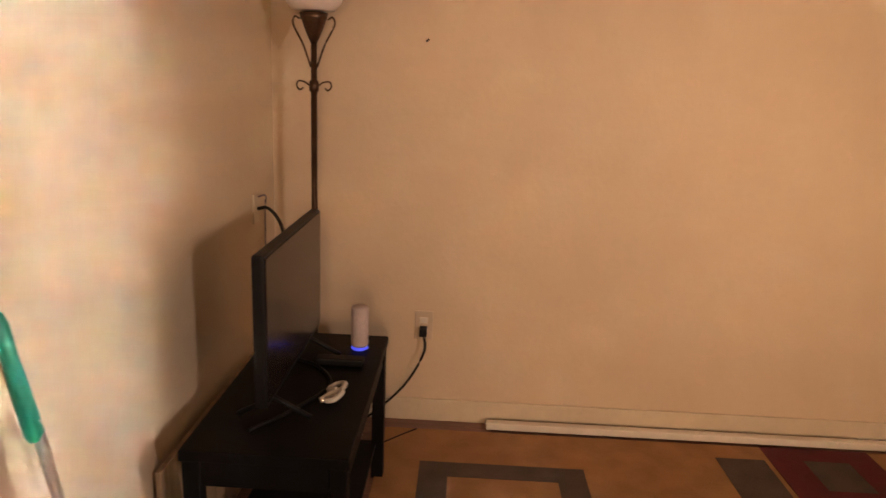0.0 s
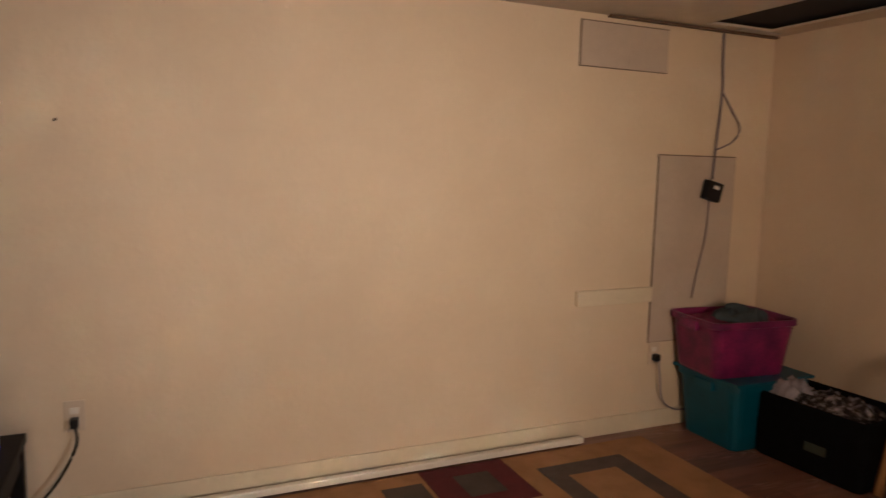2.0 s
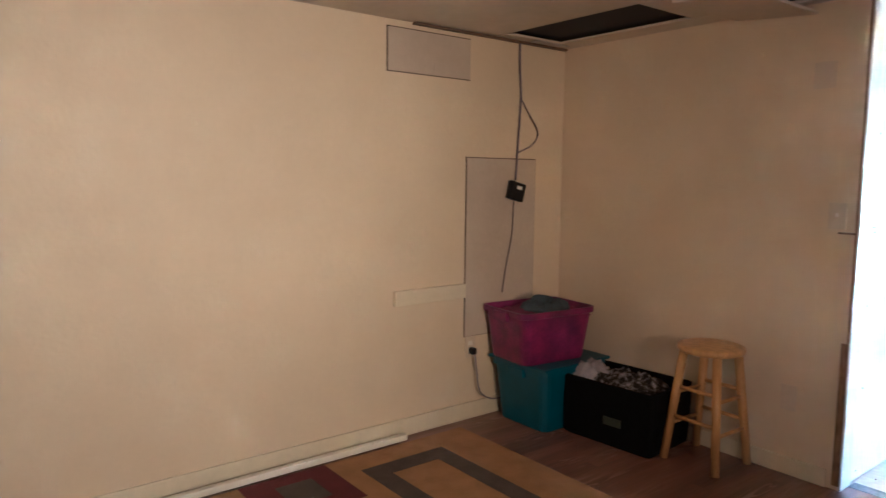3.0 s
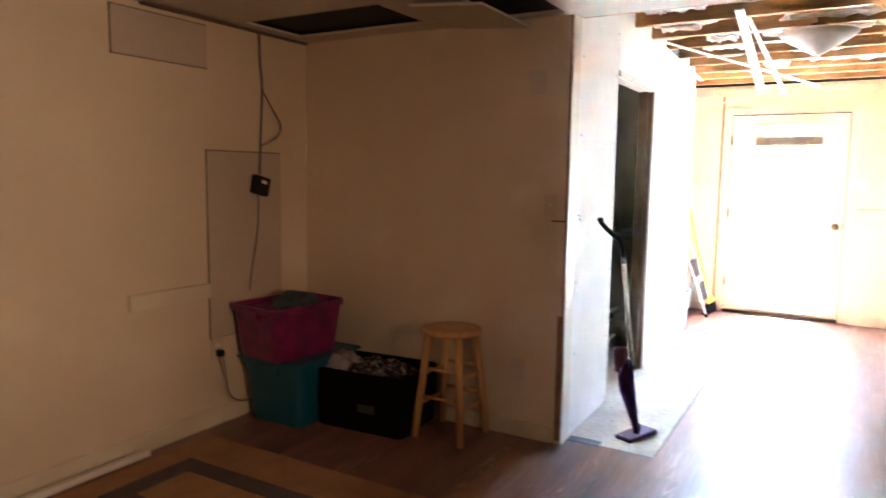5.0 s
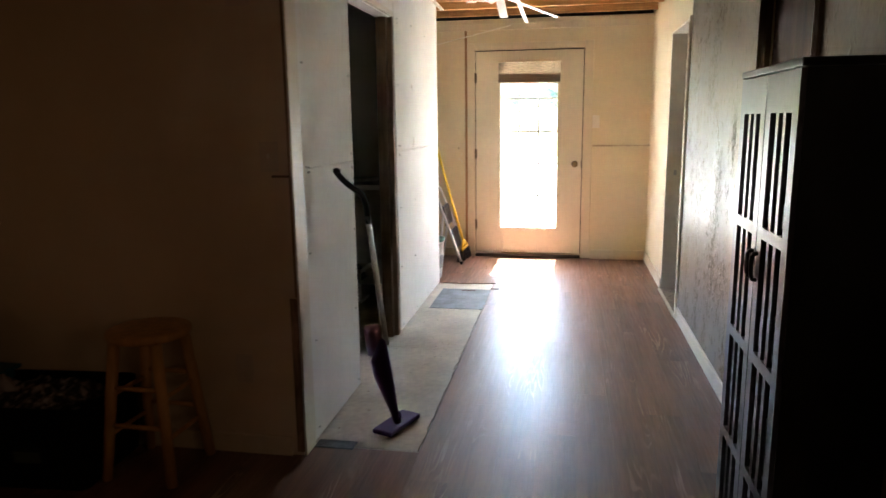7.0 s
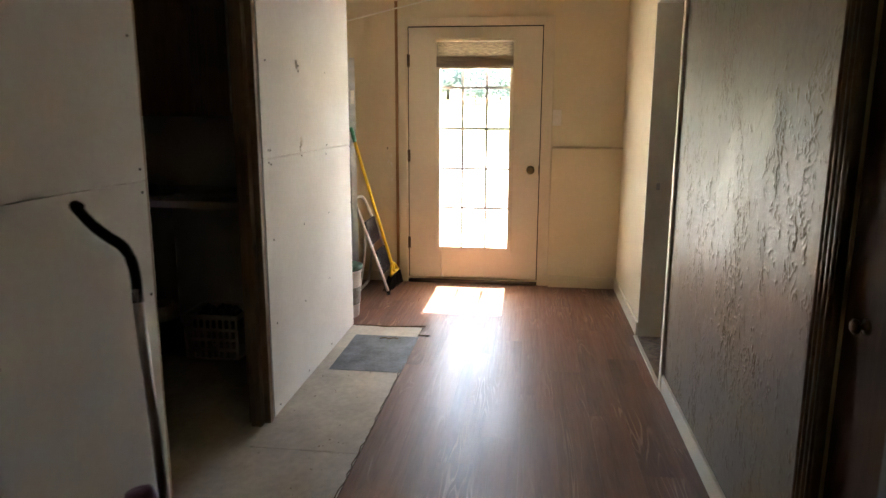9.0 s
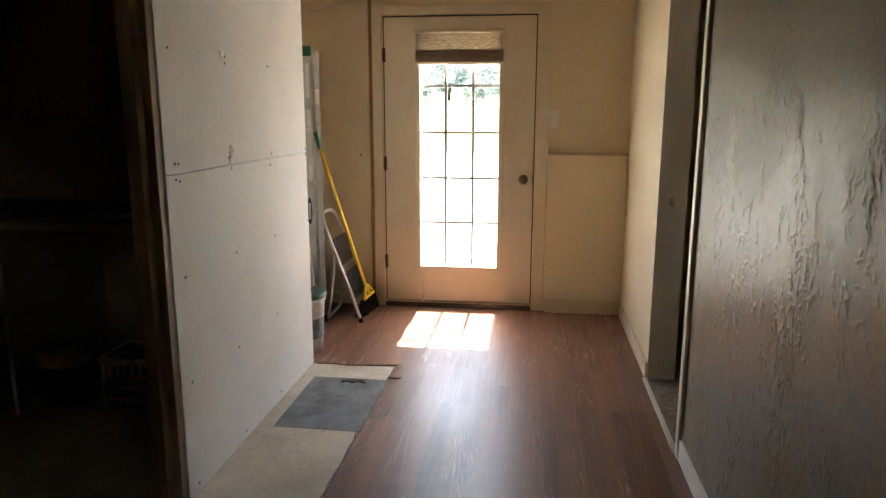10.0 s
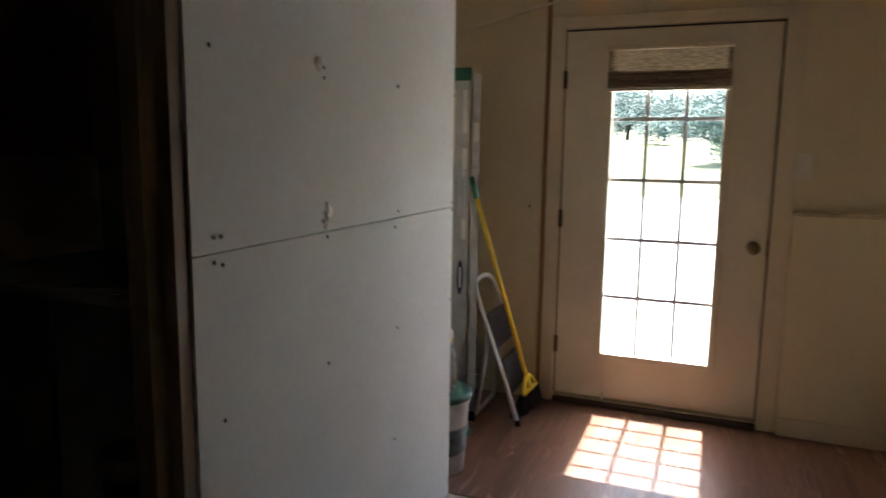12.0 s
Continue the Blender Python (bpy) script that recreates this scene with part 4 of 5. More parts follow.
cloth_heap("folded_clothes", "mottled grey clothes heaped in the black box", grey_cloth, 0.30, 0.44, 0.09, (3.255, 2.74, 0.262), 7.0)
cloth_heap("folded_clothes", "pale lilac-grey cloth in the black box", pale_cloth, 0.22, 0.17, 0.12, (3.20, 2.91, 0.272), 11.0)

stool = thing("wooden_stool", "round honey-coloured pine stool with two rows of rungs", "stool", (3.30, 2.302, 0.0), rz=-2)
part("seat", lathe(bmesh.new(), [(0.135, 0.522), (0.148, 0.528), (0.152, 0.540), (0.148, 0.551), (0.13, 0.556), (0.02, 0.554)], seg=36), pine, stool)
feet = [(-0.135, -0.135), (0.125, -0.135), (0.125, 0.135), (-0.135, 0.135)]
tops = [(-0.085, -0.085), (0.085, -0.085), (0.085, 0.085), (-0.085, 0.085)]
for f, t in zip(feet, tops):
    part("leg", rod(bmesh.new(), (*f, 0.0), (*t, 0.524), 0.0195, 0.021, 12), pine, stool)
for z, pairs in ((0.17, ((0, 1), (2, 3))), (0.21, ((1, 2), (3, 0))), (0.32, ((0, 1), (2, 3))), (0.35, ((1, 2), (3, 0)))):
    k = z / 0.524
    for a, b in pairs:
        pa = [feet[a][i] + (tops[a][i] - feet[a][i]) * k for i in (0, 1)]
        pb = [feet[b][i] + (tops[b][i] - feet[b][i]) * k for i in (0, 1)]
        part("rung", rod(bmesh.new(), (*pa, z), (*pb, z), 0.009, 0.009, 10), pine, stool)

# ---- hall: floor patch and torn plank edge ----
structure("floor_patch", boxes((5.650, 6.215, 1.338, 1.715, 0.0015, 0.004)), grey_patch, "grey patch on the bare subfloor", "floor patch")
structure("floor_patch", boxes((3.535, 3.60, 1.61, YH - 0.005, 0.0002, 0.0035)), grey_patch, "grey patch at the wall corner", "floor patch")
tagged(part("torn_edge", tube(bmesh.new(), smooth_line([(6.40, 1.76, 0.002), (6.405, 1.66, 0.003), (6.39, 1.58, 0.005), (6.41, 1.45, 0.003), (6.42, 1.33, 0.006)], 5), 0.0035, 6), dark_wood), "dark torn edge of the vinyl planks", "floor edge")
tagged(part("torn_edge", tube(bmesh.new(), smooth_line([(6.26, 1.345, 0.002), (6.245, 1.31, 0.004), (6.255, 1.28, 0.003)], 5), 0.004, 6), dark_wood), "dark torn edge of the vinyl planks", "floor edge")

rng = random.Random(29)
for x0_, x1_ in ((3.56, 4.45), (4.47, 5.40), (5.42, 6.24)):
    n_ = int((x1_ - x0_) / 0.035)
    tagged(part("torn_edge", tube(bmesh.new(), [(x0_ + (x1_ - x0_) * k / n_, 1.345 + rng.uniform(-0.004, 0.006), 0.001 + rng.uniform(0, 0.0015)) for k in range(n_ + 1)], 0.0026, 6), dark_wood), "dark rough cut edge of the vinyl planks", "floor edge")
tagged(part("glue_smudge", tube(bmesh.new(), smooth_line([(6.16, 1.56, 0.0042), (6.175, 1.53, 0.0046), (6.16, 1.50, 0.0044), (6.18, 1.475, 0.0046), (6.165, 1.45, 0.0042)], 5), 0.0045, 6), dark_wood), "dark glue smudge on the grey patch", "smudge")

rng = random.Random(17)
db = bmesh.new()
for k in range(36):
    a = rng.choice((0, 0, 1))
    cx, cy = (rng.gauss(4.75, 0.12), rng.gauss(1.47, 0.05)) if a else (rng.uniform(3.7, 6.3), rng.uniform(1.38, 1.74))
    s_ = rng.uniform(0.0012, 0.0042)
    top = [db.verts.new((cx + s_ * rng.uniform(0.5, 1.3) * math.cos(q * 1.05), cy + s_ * rng.uniform(0.4, 1.0) * math.sin(q * 1.05), 0.0032)) for q in range(6)]
    low = [db.verts.new((v.co.x, v.co.y, 0.0005)) for v in top]
    db.faces.new(top)
    for q in range(6):
        db.faces.new((low[q], low[(q + 1) % 6], top[(q + 1) % 6], top[q]))
tagged(part("dirt_specks", db, dark_wood), "small dark dirt crumbs on the bare subfloor", "dirt", kind="stuff")

# ---- hall: spray mop ----
purple_dark = mat("dark_purple_plastic", (0.075, 0.03, 0.19), 0.4, vary=0.1, scale=10)
lilac = mat("lilac_plastic", (0.24, 0.13, 0.28), 0.35, vary=0.1, scale=10)
spray = thing("spray_mop", "purple spray mop leaning on the drywall", "mop", (0, 0, 0))
hb = boxes((-0.115, 0.115, -0.048, 0.048, 0.0, 0.022), bevel=0.008)
bmesh.ops.rotate(hb, verts=hb.verts, cent=(0, 0, 0), matrix=Matrix.Rotation(radians(-20), 3, "Z"))
part("head", hb, purple_dark, spray, at=(3.775, 1.487, 0.002))
part("joint", rod(bmesh.new(), (3.765, 1.482, 0.02), (3.715, 1.472, 0.08), 0.016, 0.02), purple_dark, spray)
bb = bmesh.new()
rings = []
for z, back, front, half in ((0.0, 0.012, 0.012, 0.013), (0.05, 0.018, 0.016, 0.018), (0.13, 0.036, 0.020, 0.030), (0.22, 0.056, 0.022, 0.040), (0.29, 0.056, 0.022, 0.041), (0.33, 0.030, 0.022, 0.036), (0.362, 0.008, 0.020, 0.026), (0.372, 0.002, 0.012, 0.014)):
    mid_, half_y = (front - back) / 2, (front + back) / 2
    rings.append([bb.verts.new((half * math.cos(2 * math.pi * k / 16), mid_ + half_y * math.sin(2 * math.pi * k / 16), z)) for k in range(16)])
for r_a, r_b in zip(rings, rings[1:]):
    for k in range(16):
        bb.faces.new((r_a[k], r_a[(k + 1) % 16], r_b[(k + 1) % 16], r_b[k])).smooth = True
bb.faces.new(rings[0][::-1])
bb.faces.new(rings[-1])
ob = part("body", bb, purple_dark, spray)
d0 = (Vector((3.775, 1.60, 0.98)) - Vector((3.70, 1.464, 0.05))).normalized()
ob.matrix_world = Matrix.Translation((3.705, 1.47, 0.05)) @ pose(0, 0, 0, 0, 0, 205) @ Matrix.Rotation(radians(9), 4, "X")
bt = bmesh.new()
lathe(bt, [(0.020, 0.0), (0.034, 0.01), (0.036, 0.11), (0.030, 0.13), (0.012, 0.135)], seg=18)
ob = part("bottle", bt, lilac, spray, "lilac cleaner bottle")
ob.matrix_world = Matrix.Translation((3.712, 1.552, 0.335)) @ d0.to_track_quat("Z", "Y").to_matrix().to_4x4()
part("shaft", rod(bmesh.new(), (3.725, 1.510, 0.38), (3.838, 1.607, 0.90), 0.0115, 0.0115, 14), steel, spray)
part("handle", tube(bmesh.new(), smooth_line([(3.832, 1.602, 0.87), (3.85, 1.617, 0.95), (3.852, 1.638, 0.995), (3.845, 1.672, 1.022), (3.842, 1.705, 1.05), (3.84, 1.730, 1.078), (3.836, 1.738, 1.092), (3.83, 1.722, 1.088)], 5), 0.0125, 10), black_plastic, spray, "black curved hand grip")

# ---- hall: slatted black cabinet ----
cab = thing("tall_cabinet", "tall black metal cabinet with slotted double doors", "cabinet")
CX0, CX1, CY0, CY1, CZ = 2.69, 3.19, 0.062, 0.295, 1.415
for args in ((CX0, CX0 + 0.018, CY0, CY1, 0.0, CZ - 0.02), (CX1 - 0.018, CX1, CY0, CY1, 0.0, CZ - 0.02)):
    part("side_panel", boxes(args, bevel=0.002), black_metal, cab)
part("back_panel", boxes((CX0 + 0.018, CX1 - 0.018, CY0, CY0 + 0.01, 0.0, CZ - 0.02)), black_metal, cab)
for z in (0.04, 0.38, 0.70, 1.03):
    part("shelf", boxes((CX0 + 0.018, CX1 - 0.018, CY0 + 0.01, CY1 - 0.01, z, z + 0.015)), black_metal, cab)
part("top", boxes((CX0 - 0.006, CX1 + 0.006, CY0, CY1 + 0.014, CZ - 0.019, CZ), bevel=0.004), black_metal, cab)
mid = (CX0 + CX1) / 2
for x0, x1 in ((CX0 + 0.002, mid - 0.002), (mid + 0.002, CX1 - 0.002)):
    dr = part("door", boxes((x0, x0 + 0.042, CY1 + 0.001, CY1 + 0.012, 0.05, CZ - 0.022), (x1 - 0.042, x1, CY1 + 0.001, CY1 + 0.012, 0.05, CZ - 0.022),
              *[(x0 + 0.042, x1 - 0.042, CY1 + 0.001, CY1 + 0.012, z0, z1) for z0, z1 in ((0.05, 0.09), (0.345, 0.375), (0.665, 0.695), (0.99, 1.02), (1.30, CZ - 0.022))]), cab_front, cab, "dark grey slotted door")
    w = (x1 - x0 - 0.084)
    for k in (1, 2):
        xc = x0 + 0.042 + w * k / 3
        part("slat", boxes((xc - 0.011, xc + 0.011, CY1 + 0.002, CY1 + 0.011, 0.09, 1.30)), cab_front, dr)
    hx = x1 - 0.02 if x1 < mid + 0.01 else x0 + 0.02
    part("handle", tube(bmesh.new(), smooth_line([(hx, CY1 + 0.010, 0.88), (hx, CY1 + 0.024, 0.888), (hx, CY1 + 0.024, 0.942), (hx, CY1 + 0.010, 0.95)], 5), 0.006, 8), black_metal, dr, "black pull handle")

# ---- hall: ceiling lamp, loose strips, insulation scraps ----
bowl_mat = mat("etched_glass_bowl", (0.78, 0.76, 0.72), 0.3, vary=0.08, scale=20)
cl = thing("ceiling_light", "shallow frosted glass ceiling light with a finial", "ceiling light", (4.90, 0.84, 0.0))
part("bowl", lathe(bmesh.new(), [(0.012, 2.020), (0.045, 2.036), (0.11, 2.076), (0.172, 2.112), (0.205, 2.140), (0.207, 2.15), (0.198, 2.15), (0.166, 2.120), (0.104, 2.085), (0.04, 2.045)], seg=36), bowl_mat, cl, "frosted glass bowl")
part("finial", lathe(bmesh.new(), [(0.003, 1.995), (0.010, 2.003), (0.012, 2.015), (0.020, 2.03), (0.016, 2.04)], seg=16), bowl_mat, cl)
part("stem", rod(bmesh.new(), (0, 0, 2.05), (0, 0, 2.245), 0.007), bronze, cl)
part("canopy", lathe(bmesh.new(), [(0.06, 2.15), (0.065, 2.17), (0.05, 2.195), (0.02, 2.20)], seg=24), bronze, cl)


def loose_strip(a, b, w, label):
    a, b = Vector(a), Vector(b)
    bm = boxes((-w / 2, w / 2, -0.004, 0.004, 0, (b - a).length), bevel=0.0015)
    ob = tagged(part("loose_strip", bm, white_trim), label, "trim strip", "loose ceiling strips")
    ob.matrix_world = Matrix.Translation(a) @ (b - a).to_track_quat("Z", "Y").to_matrix().to_4x4()


loose_strip((4.40, 1.20, 2.21), (5.50, 1.185, 1.915), 0.05, "white trim strip hanging loose from the joists")
loose_strip((4.62, 1.185, 2.22), (5.80, 1.063, 1.919), 0.025, "narrow white strip hanging loose from the joists")
loose_strip((5.10, 1.75, 2.205), (6.25, 0.87, 2.01), 0.03, "white strip hanging askew under the joists")
loose_strip((7.545, 2.12, 1.955), (7.50, 1.30, 2.13), 0.018, "thin grey strip sagging across the end wall")
loose_strip((5.2, 1.77, 2.19), (6.45, 1.74, 2.12), 0.03, "white strip along the drywall's top edge")
rng = random.Random(11)
ib = bmesh.new()
for k in range(42):
    cx, cy = 3.85 + 0.405 * rng.randrange(0, 9) + rng.uniform(0, 0.22), rng.uniform(0.2, 1.7)
    sx, sy = rng.uniform(0.06, 0.19), rng.uniform(0.10, 0.45)
    z = rng.uniform(2.215, 2.27)
    n = 9
    g_ = [[ib.verts.new((cx + (i / (n - 1) - 0.5) * sx * (1 + 0.4 * noise.noise(Vector((j * 0.6, k, 1)))), cy + (j / (n - 1) - 0.5) * sy * (1 + 0.4 * noise.noise(Vector((i * 0.6, k, 5)))),
           z + 0.035 * noise.noise(Vector((i * 0.7 + k, j * 0.7, 2))))) for j in range(n)] for i in range(n)]
    for i in range(n - 1):
        for j in range(n - 1):
            f = ib.faces.new((g_[i][j], g_[i + 1][j], g_[i + 1][j + 1], g_[i][j + 1]))
            f.smooth = True
ins = tagged(part("insulation_scraps", ib, insul_mat), "torn white paper and insulation between joists", "insulation", kind="stuff")
so = ins.modifiers.new("thickness", "SOLIDIFY")
so.thickness = 0.012

structure("wall_cornice", boxes((XD - 0.028, XD - 0.001, YS + 0.01, 2.25, 2.152, 2.192), bevel=0.004), cream_trim, "dusty cream cornice strip at the end wall's top", "trim")
# Black strip stands in for the unlit gap over the end wall.
structure("ceiling_void_sheet", boxes((XD - 0.014, XD - 0.002, YS + 0.01, 2.25, 2.197, 2.34)), bpy.data.materials["black_void_shade"], "black strip added as the shade of the gap above the end wall", "ceiling")

# ---- door blind, switch ----
weave = mat("woven_blind_cloth", (0.27, 0.235, 0.18), 0.85, vary=0.45, scale=5, stretch=(1, 1, 60), bump=0.4, bump_scale=90, trans=0.0)
wt = weave.node_tree
trl = wt.nodes.new("ShaderNodeBsdfTranslucent")
wtc, wmp, wno, wra = (wt.nodes.new(k) for k in ("ShaderNodeTexCoord", "ShaderNodeMapping", "ShaderNodeTexNoise", "ShaderNodeValToRGB"))
wmp.inputs["Scale"].default_value = (1, 16, 190)
wno.inputs["Scale"].default_value, wno.inputs["Detail"].default_value = 1.6, 5
wra.color_ramp.elements[0].position, wra.color_ramp.elements[1].position = 0.38, 0.68
wra.color_ramp.elements[0].color, wra.color_ramp.elements[1].color = (0.17, 0.13, 0.09, 1), (0.56, 0.48, 0.37, 1)
wt.links.new(wtc.outputs["Object"], wmp.inputs["Vector"])
wt.links.new(wmp.outputs["Vector"], wno.inputs["Vector"])
wt.links.new(wno.outputs["Fac"], wra.inputs["Fac"])
wt.links.new(wra.outputs["Color"], trl.inputs["Color"])
mx = wt.nodes.new("ShaderNodeMixShader")
mx.inputs[0].default_value = 0.55
out = wt.nodes["Material Output"]
wt.links.new(wt.nodes["Principled BSDF"].outputs[0], mx.inputs[1])
wt.links.new(trl.outputs[0], mx.inputs[2])
wt.links.new(mx.outputs[0], out.inputs["Surface"])
blind = thing("roman_blind", "woven tan blind drawn up at the door glass", "blind")
part("headrail", boxes((XD - 0.03, XD + 0.002, 0.85, 1.42, 1.812, 1.832), bevel=0.003), cream_trim, blind)
for k in range(5):
    z1 = 1.811 - 0.021 * k
    part("fold", boxes((XD - 0.012 - 0.003 * (k % 2), XD - 0.009 - 0.003 * (k % 2), 0.855, 1.415, z1 - 0.021, z1)), weave, blind)
stack = mat("dark_blind_stack", (0.24, 0.18, 0.13), 0.85, vary=0.25, scale=4, stretch=(1, 1, 60), bump=0.3)
for k in range(6):
    z1 = 1.709 - 0.013 * k
    part("stacked_fold", boxes((XD - 0.034 + 0.002 * (k % 2), XD + 0.001, 0.853, 1.417, z1 - 0.012, z1), bevel=0.003), stack, blind)
part("bottom_bar", boxes((XD - 0.022, XD - 0.004, 0.852, 1.418, 1.618, 1.631), bevel=0.003), cream_trim, blind)
part("pull_cord", rod(bmesh.new(), (XD - 0.012, 1.375, 0.075), (XD - 0.012, 1.375, 1.62), 0.0016, seg=6), white_plastic, blind)
part("cord_weight", lathe(bmesh.new(), [(0.004, 0.04), (0.008, 0.048), (0.007, 0.075), (0.002, 0.08)], seg=10, at=(XD - 0.012, 1.375, 0)), white_plastic, blind)
sw = thing("light_switch", "cream light switch plate beside the door", "switch", (XD, 0.53, 1.27))
part("plate", boxes((-0.006, 0.0, -0.036, 0.036, -0.058, 0.058), bevel=0.003), white_plastic, sw)
part("toggle", boxes((-0.016, -0.006, -0.005, 0.005, -0.004, 0.014), bevel=0.002), white_plastic, sw)

# ---- alcove things ----
ladder = thing("step_ladder", "folded aluminium stepladder with a green top cap", "ladder")
for rx, s_ in ((7.118, 1), (7.53, -1)):
    for y0, y1, zt in ((1.975, 2.045, 1.655), (1.922, 1.960, 1.668)):
        part("rail", boxes((min(rx, rx + s_ * 0.003), max(rx, rx + s_ * 0.003), y0, y1, 0.0, zt), (min(rx + s_ * 0.003, rx + s_ * 0.022), max(rx + s_ * 0.003, rx + s_ * 0.022), y0, y0 + 0.003, 0.0, zt),
             (min(rx + s_ * 0.003, rx + s_ * 0.022), max(rx + s_ * 0.003, rx + s_ * 0.022), y1 - 0.003, y1, 0.0, zt)), alu, ladder)
        part("foot", boxes((min(rx - s_ * 0.004, rx + s_ * 0.024), max(rx - s_ * 0.004, rx + s_ * 0.024), y0 - 0.003, y1 + 0.003, 0.0, 0.05), bevel=0.004), black_plastic, ladder, "black rubber foot")
    for y_, z0_ in ((1.992, 0.99), (2.022, 1.01), (1.936, 1.03)):
        part("spreader", boxes((rx - s_ * 0.0045 - 0.0015, rx - s_ * 0.0045 + 0.0015, y_ - 0.004, y_ + 0.004, z0_, 1.225), bevel=0.001), steel, ladder, "steel spreader bar")
    part("spreader_hinge", boxes((rx - s_ * 0.007 - 0.002, rx - s_ * 0.007 + 0.002, 1.984, 2.030, 1.222, 1.234), bevel=0.001), steel, ladder)
    part("spreader_hinge", boxes((rx - s_ * 0.007 - 0.002, rx - s_ * 0.007 + 0.002, 1.918, 1.948, 1.222, 1.234), bevel=0.001), steel, ladder)
for k in range(5):
    z = 0.24 + 0.29 * k
    part("step", boxes((7.141, 7.507, 1.979, 2.041, z, z + 0.022), bevel=0.004), alu, ladder)
part("top_cap", boxes((7.105, 7.543, 1.968, 2.066, 1.64, 1.70), bevel=0.01), dark_green, ladder, "green plastic top cap")
for z0, z1 in ((1.20, 1.33), (1.40, 1.60), (0.90, 1.0)):
    part("rail_sticker", boxes((7.1165, 7.1175, 1.985, 2.008, z0, z1)), white_plastic, ladder, "white rail sticker")
part("rail_sticker", boxes((7.1165, 7.1175, 1.928, 1.954, 1.36, 1.45)), white_plastic, ladder, "white rail sticker")
mk = bmesh.new()
lathe(mk, [(0.001, 0.0), (1.0, 0.0), (0.96, 0.1), (0.001, 0.1)], seg=24)
bmesh.ops.rotate(mk, verts=mk.verts, cent=(0, 0, 0), matrix=Matrix.Rotation(radians(-90), 3, "Y"))
bmesh.ops.scale(mk, verts=mk.verts, vec=(0.008, 0.016, 0.085))
part("brand_mark", mk, mat("dark_blue_print", (0.01, 0.02, 0.12), 0.5), ladder, "dark blue printed oval", at=(7.1172, 2.010, 0.715))
part("brand_bar", boxes((7.1150, 7.1160, 2.005, 2.015, 0.665, 0.765)), white_plastic, ladder, "pale bar on the oval")

for piece in ladder.children:                  # it stands a little askew to the wall
    if piece.location.length < 0.01:
        for v in piece.data.vertices:
            v.co.y += (v.co.x - 7.118) * 0.36
for z_, y0_, y1_ in ((1.150, 1.735, 1.93), (1.142, 1.90, 2.12)):
    tagged(part("paper_seam", boxes((XD - 0.0035, XD - 0.0005, y0_, y1_, z_ - 0.004, z_ + 0.004), bevel=0.001), cream_hall), "lifted horizontal seam in the yellow wall covering", "wall seam")
rng = random.Random(23)
for k in range(7):
    y_, z_ = rng.uniform(1.745, 1.80), rng.uniform(0.78, 1.05)
    chip = boxes((-0.0015, 0.001, -rng.uniform(0.002, 0.005), 0.004, -rng.uniform(0.008, 0.022), 0.008), bevel=0.0006)
    bmesh.ops.rotate(chip, verts=chip.verts, cent=(0, 0, 0), matrix=Matrix.Rotation(rng.uniform(-0.6, 0.6), 3, "X"))
    tagged(part("wall_chip", chip, dark_wood if k == 0 else white_plastic, at=(XD - 0.0015, y_, z_)), "small chip torn in the yellow wall covering", "wall damage", "chips in the end wall")

# Added panel: its dark brown gives the shade behind the ladder.
tagged(part("leaning_board", boxes((6.95, 7.5, 2.225, 2.242, 0.0, 1.58), bevel=0.002), dark_wood), "dark brown panel added for the dim alcove behind the ladder", "board")
white_tube = mat("white_enamel_tube", (0.72, 0.70, 0.68), 0.35, vary=0.08, scale=12)
tread_mat = mat("grey_perforated_tread", (0.055, 0.055, 0.06), 0.32, metal=0.6, vary=0.5, scale=60, bump=0.6, bump_scale=70)
step = thing("step_stool", "folded white tubular step stool with grey treads", "step stool")
part("front_frame", tube(bmesh.new(), smooth_line([(7.15, 1.71, 0.012), (7.16, 1.80, 0.26), (7.17, 1.90, 0.52), (7.18, 1.945, 0.64), (7.24, 1.965, 0.685), (7.40, 1.965, 0.685), (7.46, 1.945, 0.64), (7.47, 1.90, 0.52), (7.48, 1.80, 0.26), (7.49, 1.71, 0.012)], 6), 0.0115, 10), white_tube, step)
part("rear_frame", tube(bmesh.new(), smooth_line([(7.19, 1.88, 0.47), (7.185, 1.90, 0.25), (7.18, 1.93, 0.05), (7.20, 1.94, 0.014), (7.44, 1.94, 0.014), (7.46, 1.93, 0.05), (7.455, 1.90, 0.25), (7.45, 1.88, 0.47)], 6), 0.0105, 10), white_tube, step)
for (ty, tz) in ((1.80, 0.22), (1.88, 0.44)):
    tb = boxes((7.175, 7.465, -0.011, 0.011, -0.09, 0.09), bevel=0.004)
    bmesh.ops.rotate(tb, verts=tb.verts, cent=(0, 0, 0), matrix=Matrix.Rotation(radians(-14), 3, "X"))
    part("tread", tb, tread_mat, step, "grey ribbed tread", at=(0, ty - 0.012, tz))
    for k in range(7):
        yy = -0.075 + 0.025 * k
        r_ = boxes((7.185, 7.455, -0.016, -0.0115, yy - 0.004, yy + 0.004))
        bmesh.ops.rotate(r_, verts=r_.verts, cent=(0, 0, 0), matrix=Matrix.Rotation(radians(-14), 3, "X"))
        part("tread_rib", r_, tread_mat, step, at=(0, ty - 0.012, tz))
for fx in (7.15, 7.49):
    part("rubber_foot", rod(bmesh.new(), (fx, 1.709, 0.0), (fx, 1.713, 0.03), 0.014, 0.013), black_plastic, step)

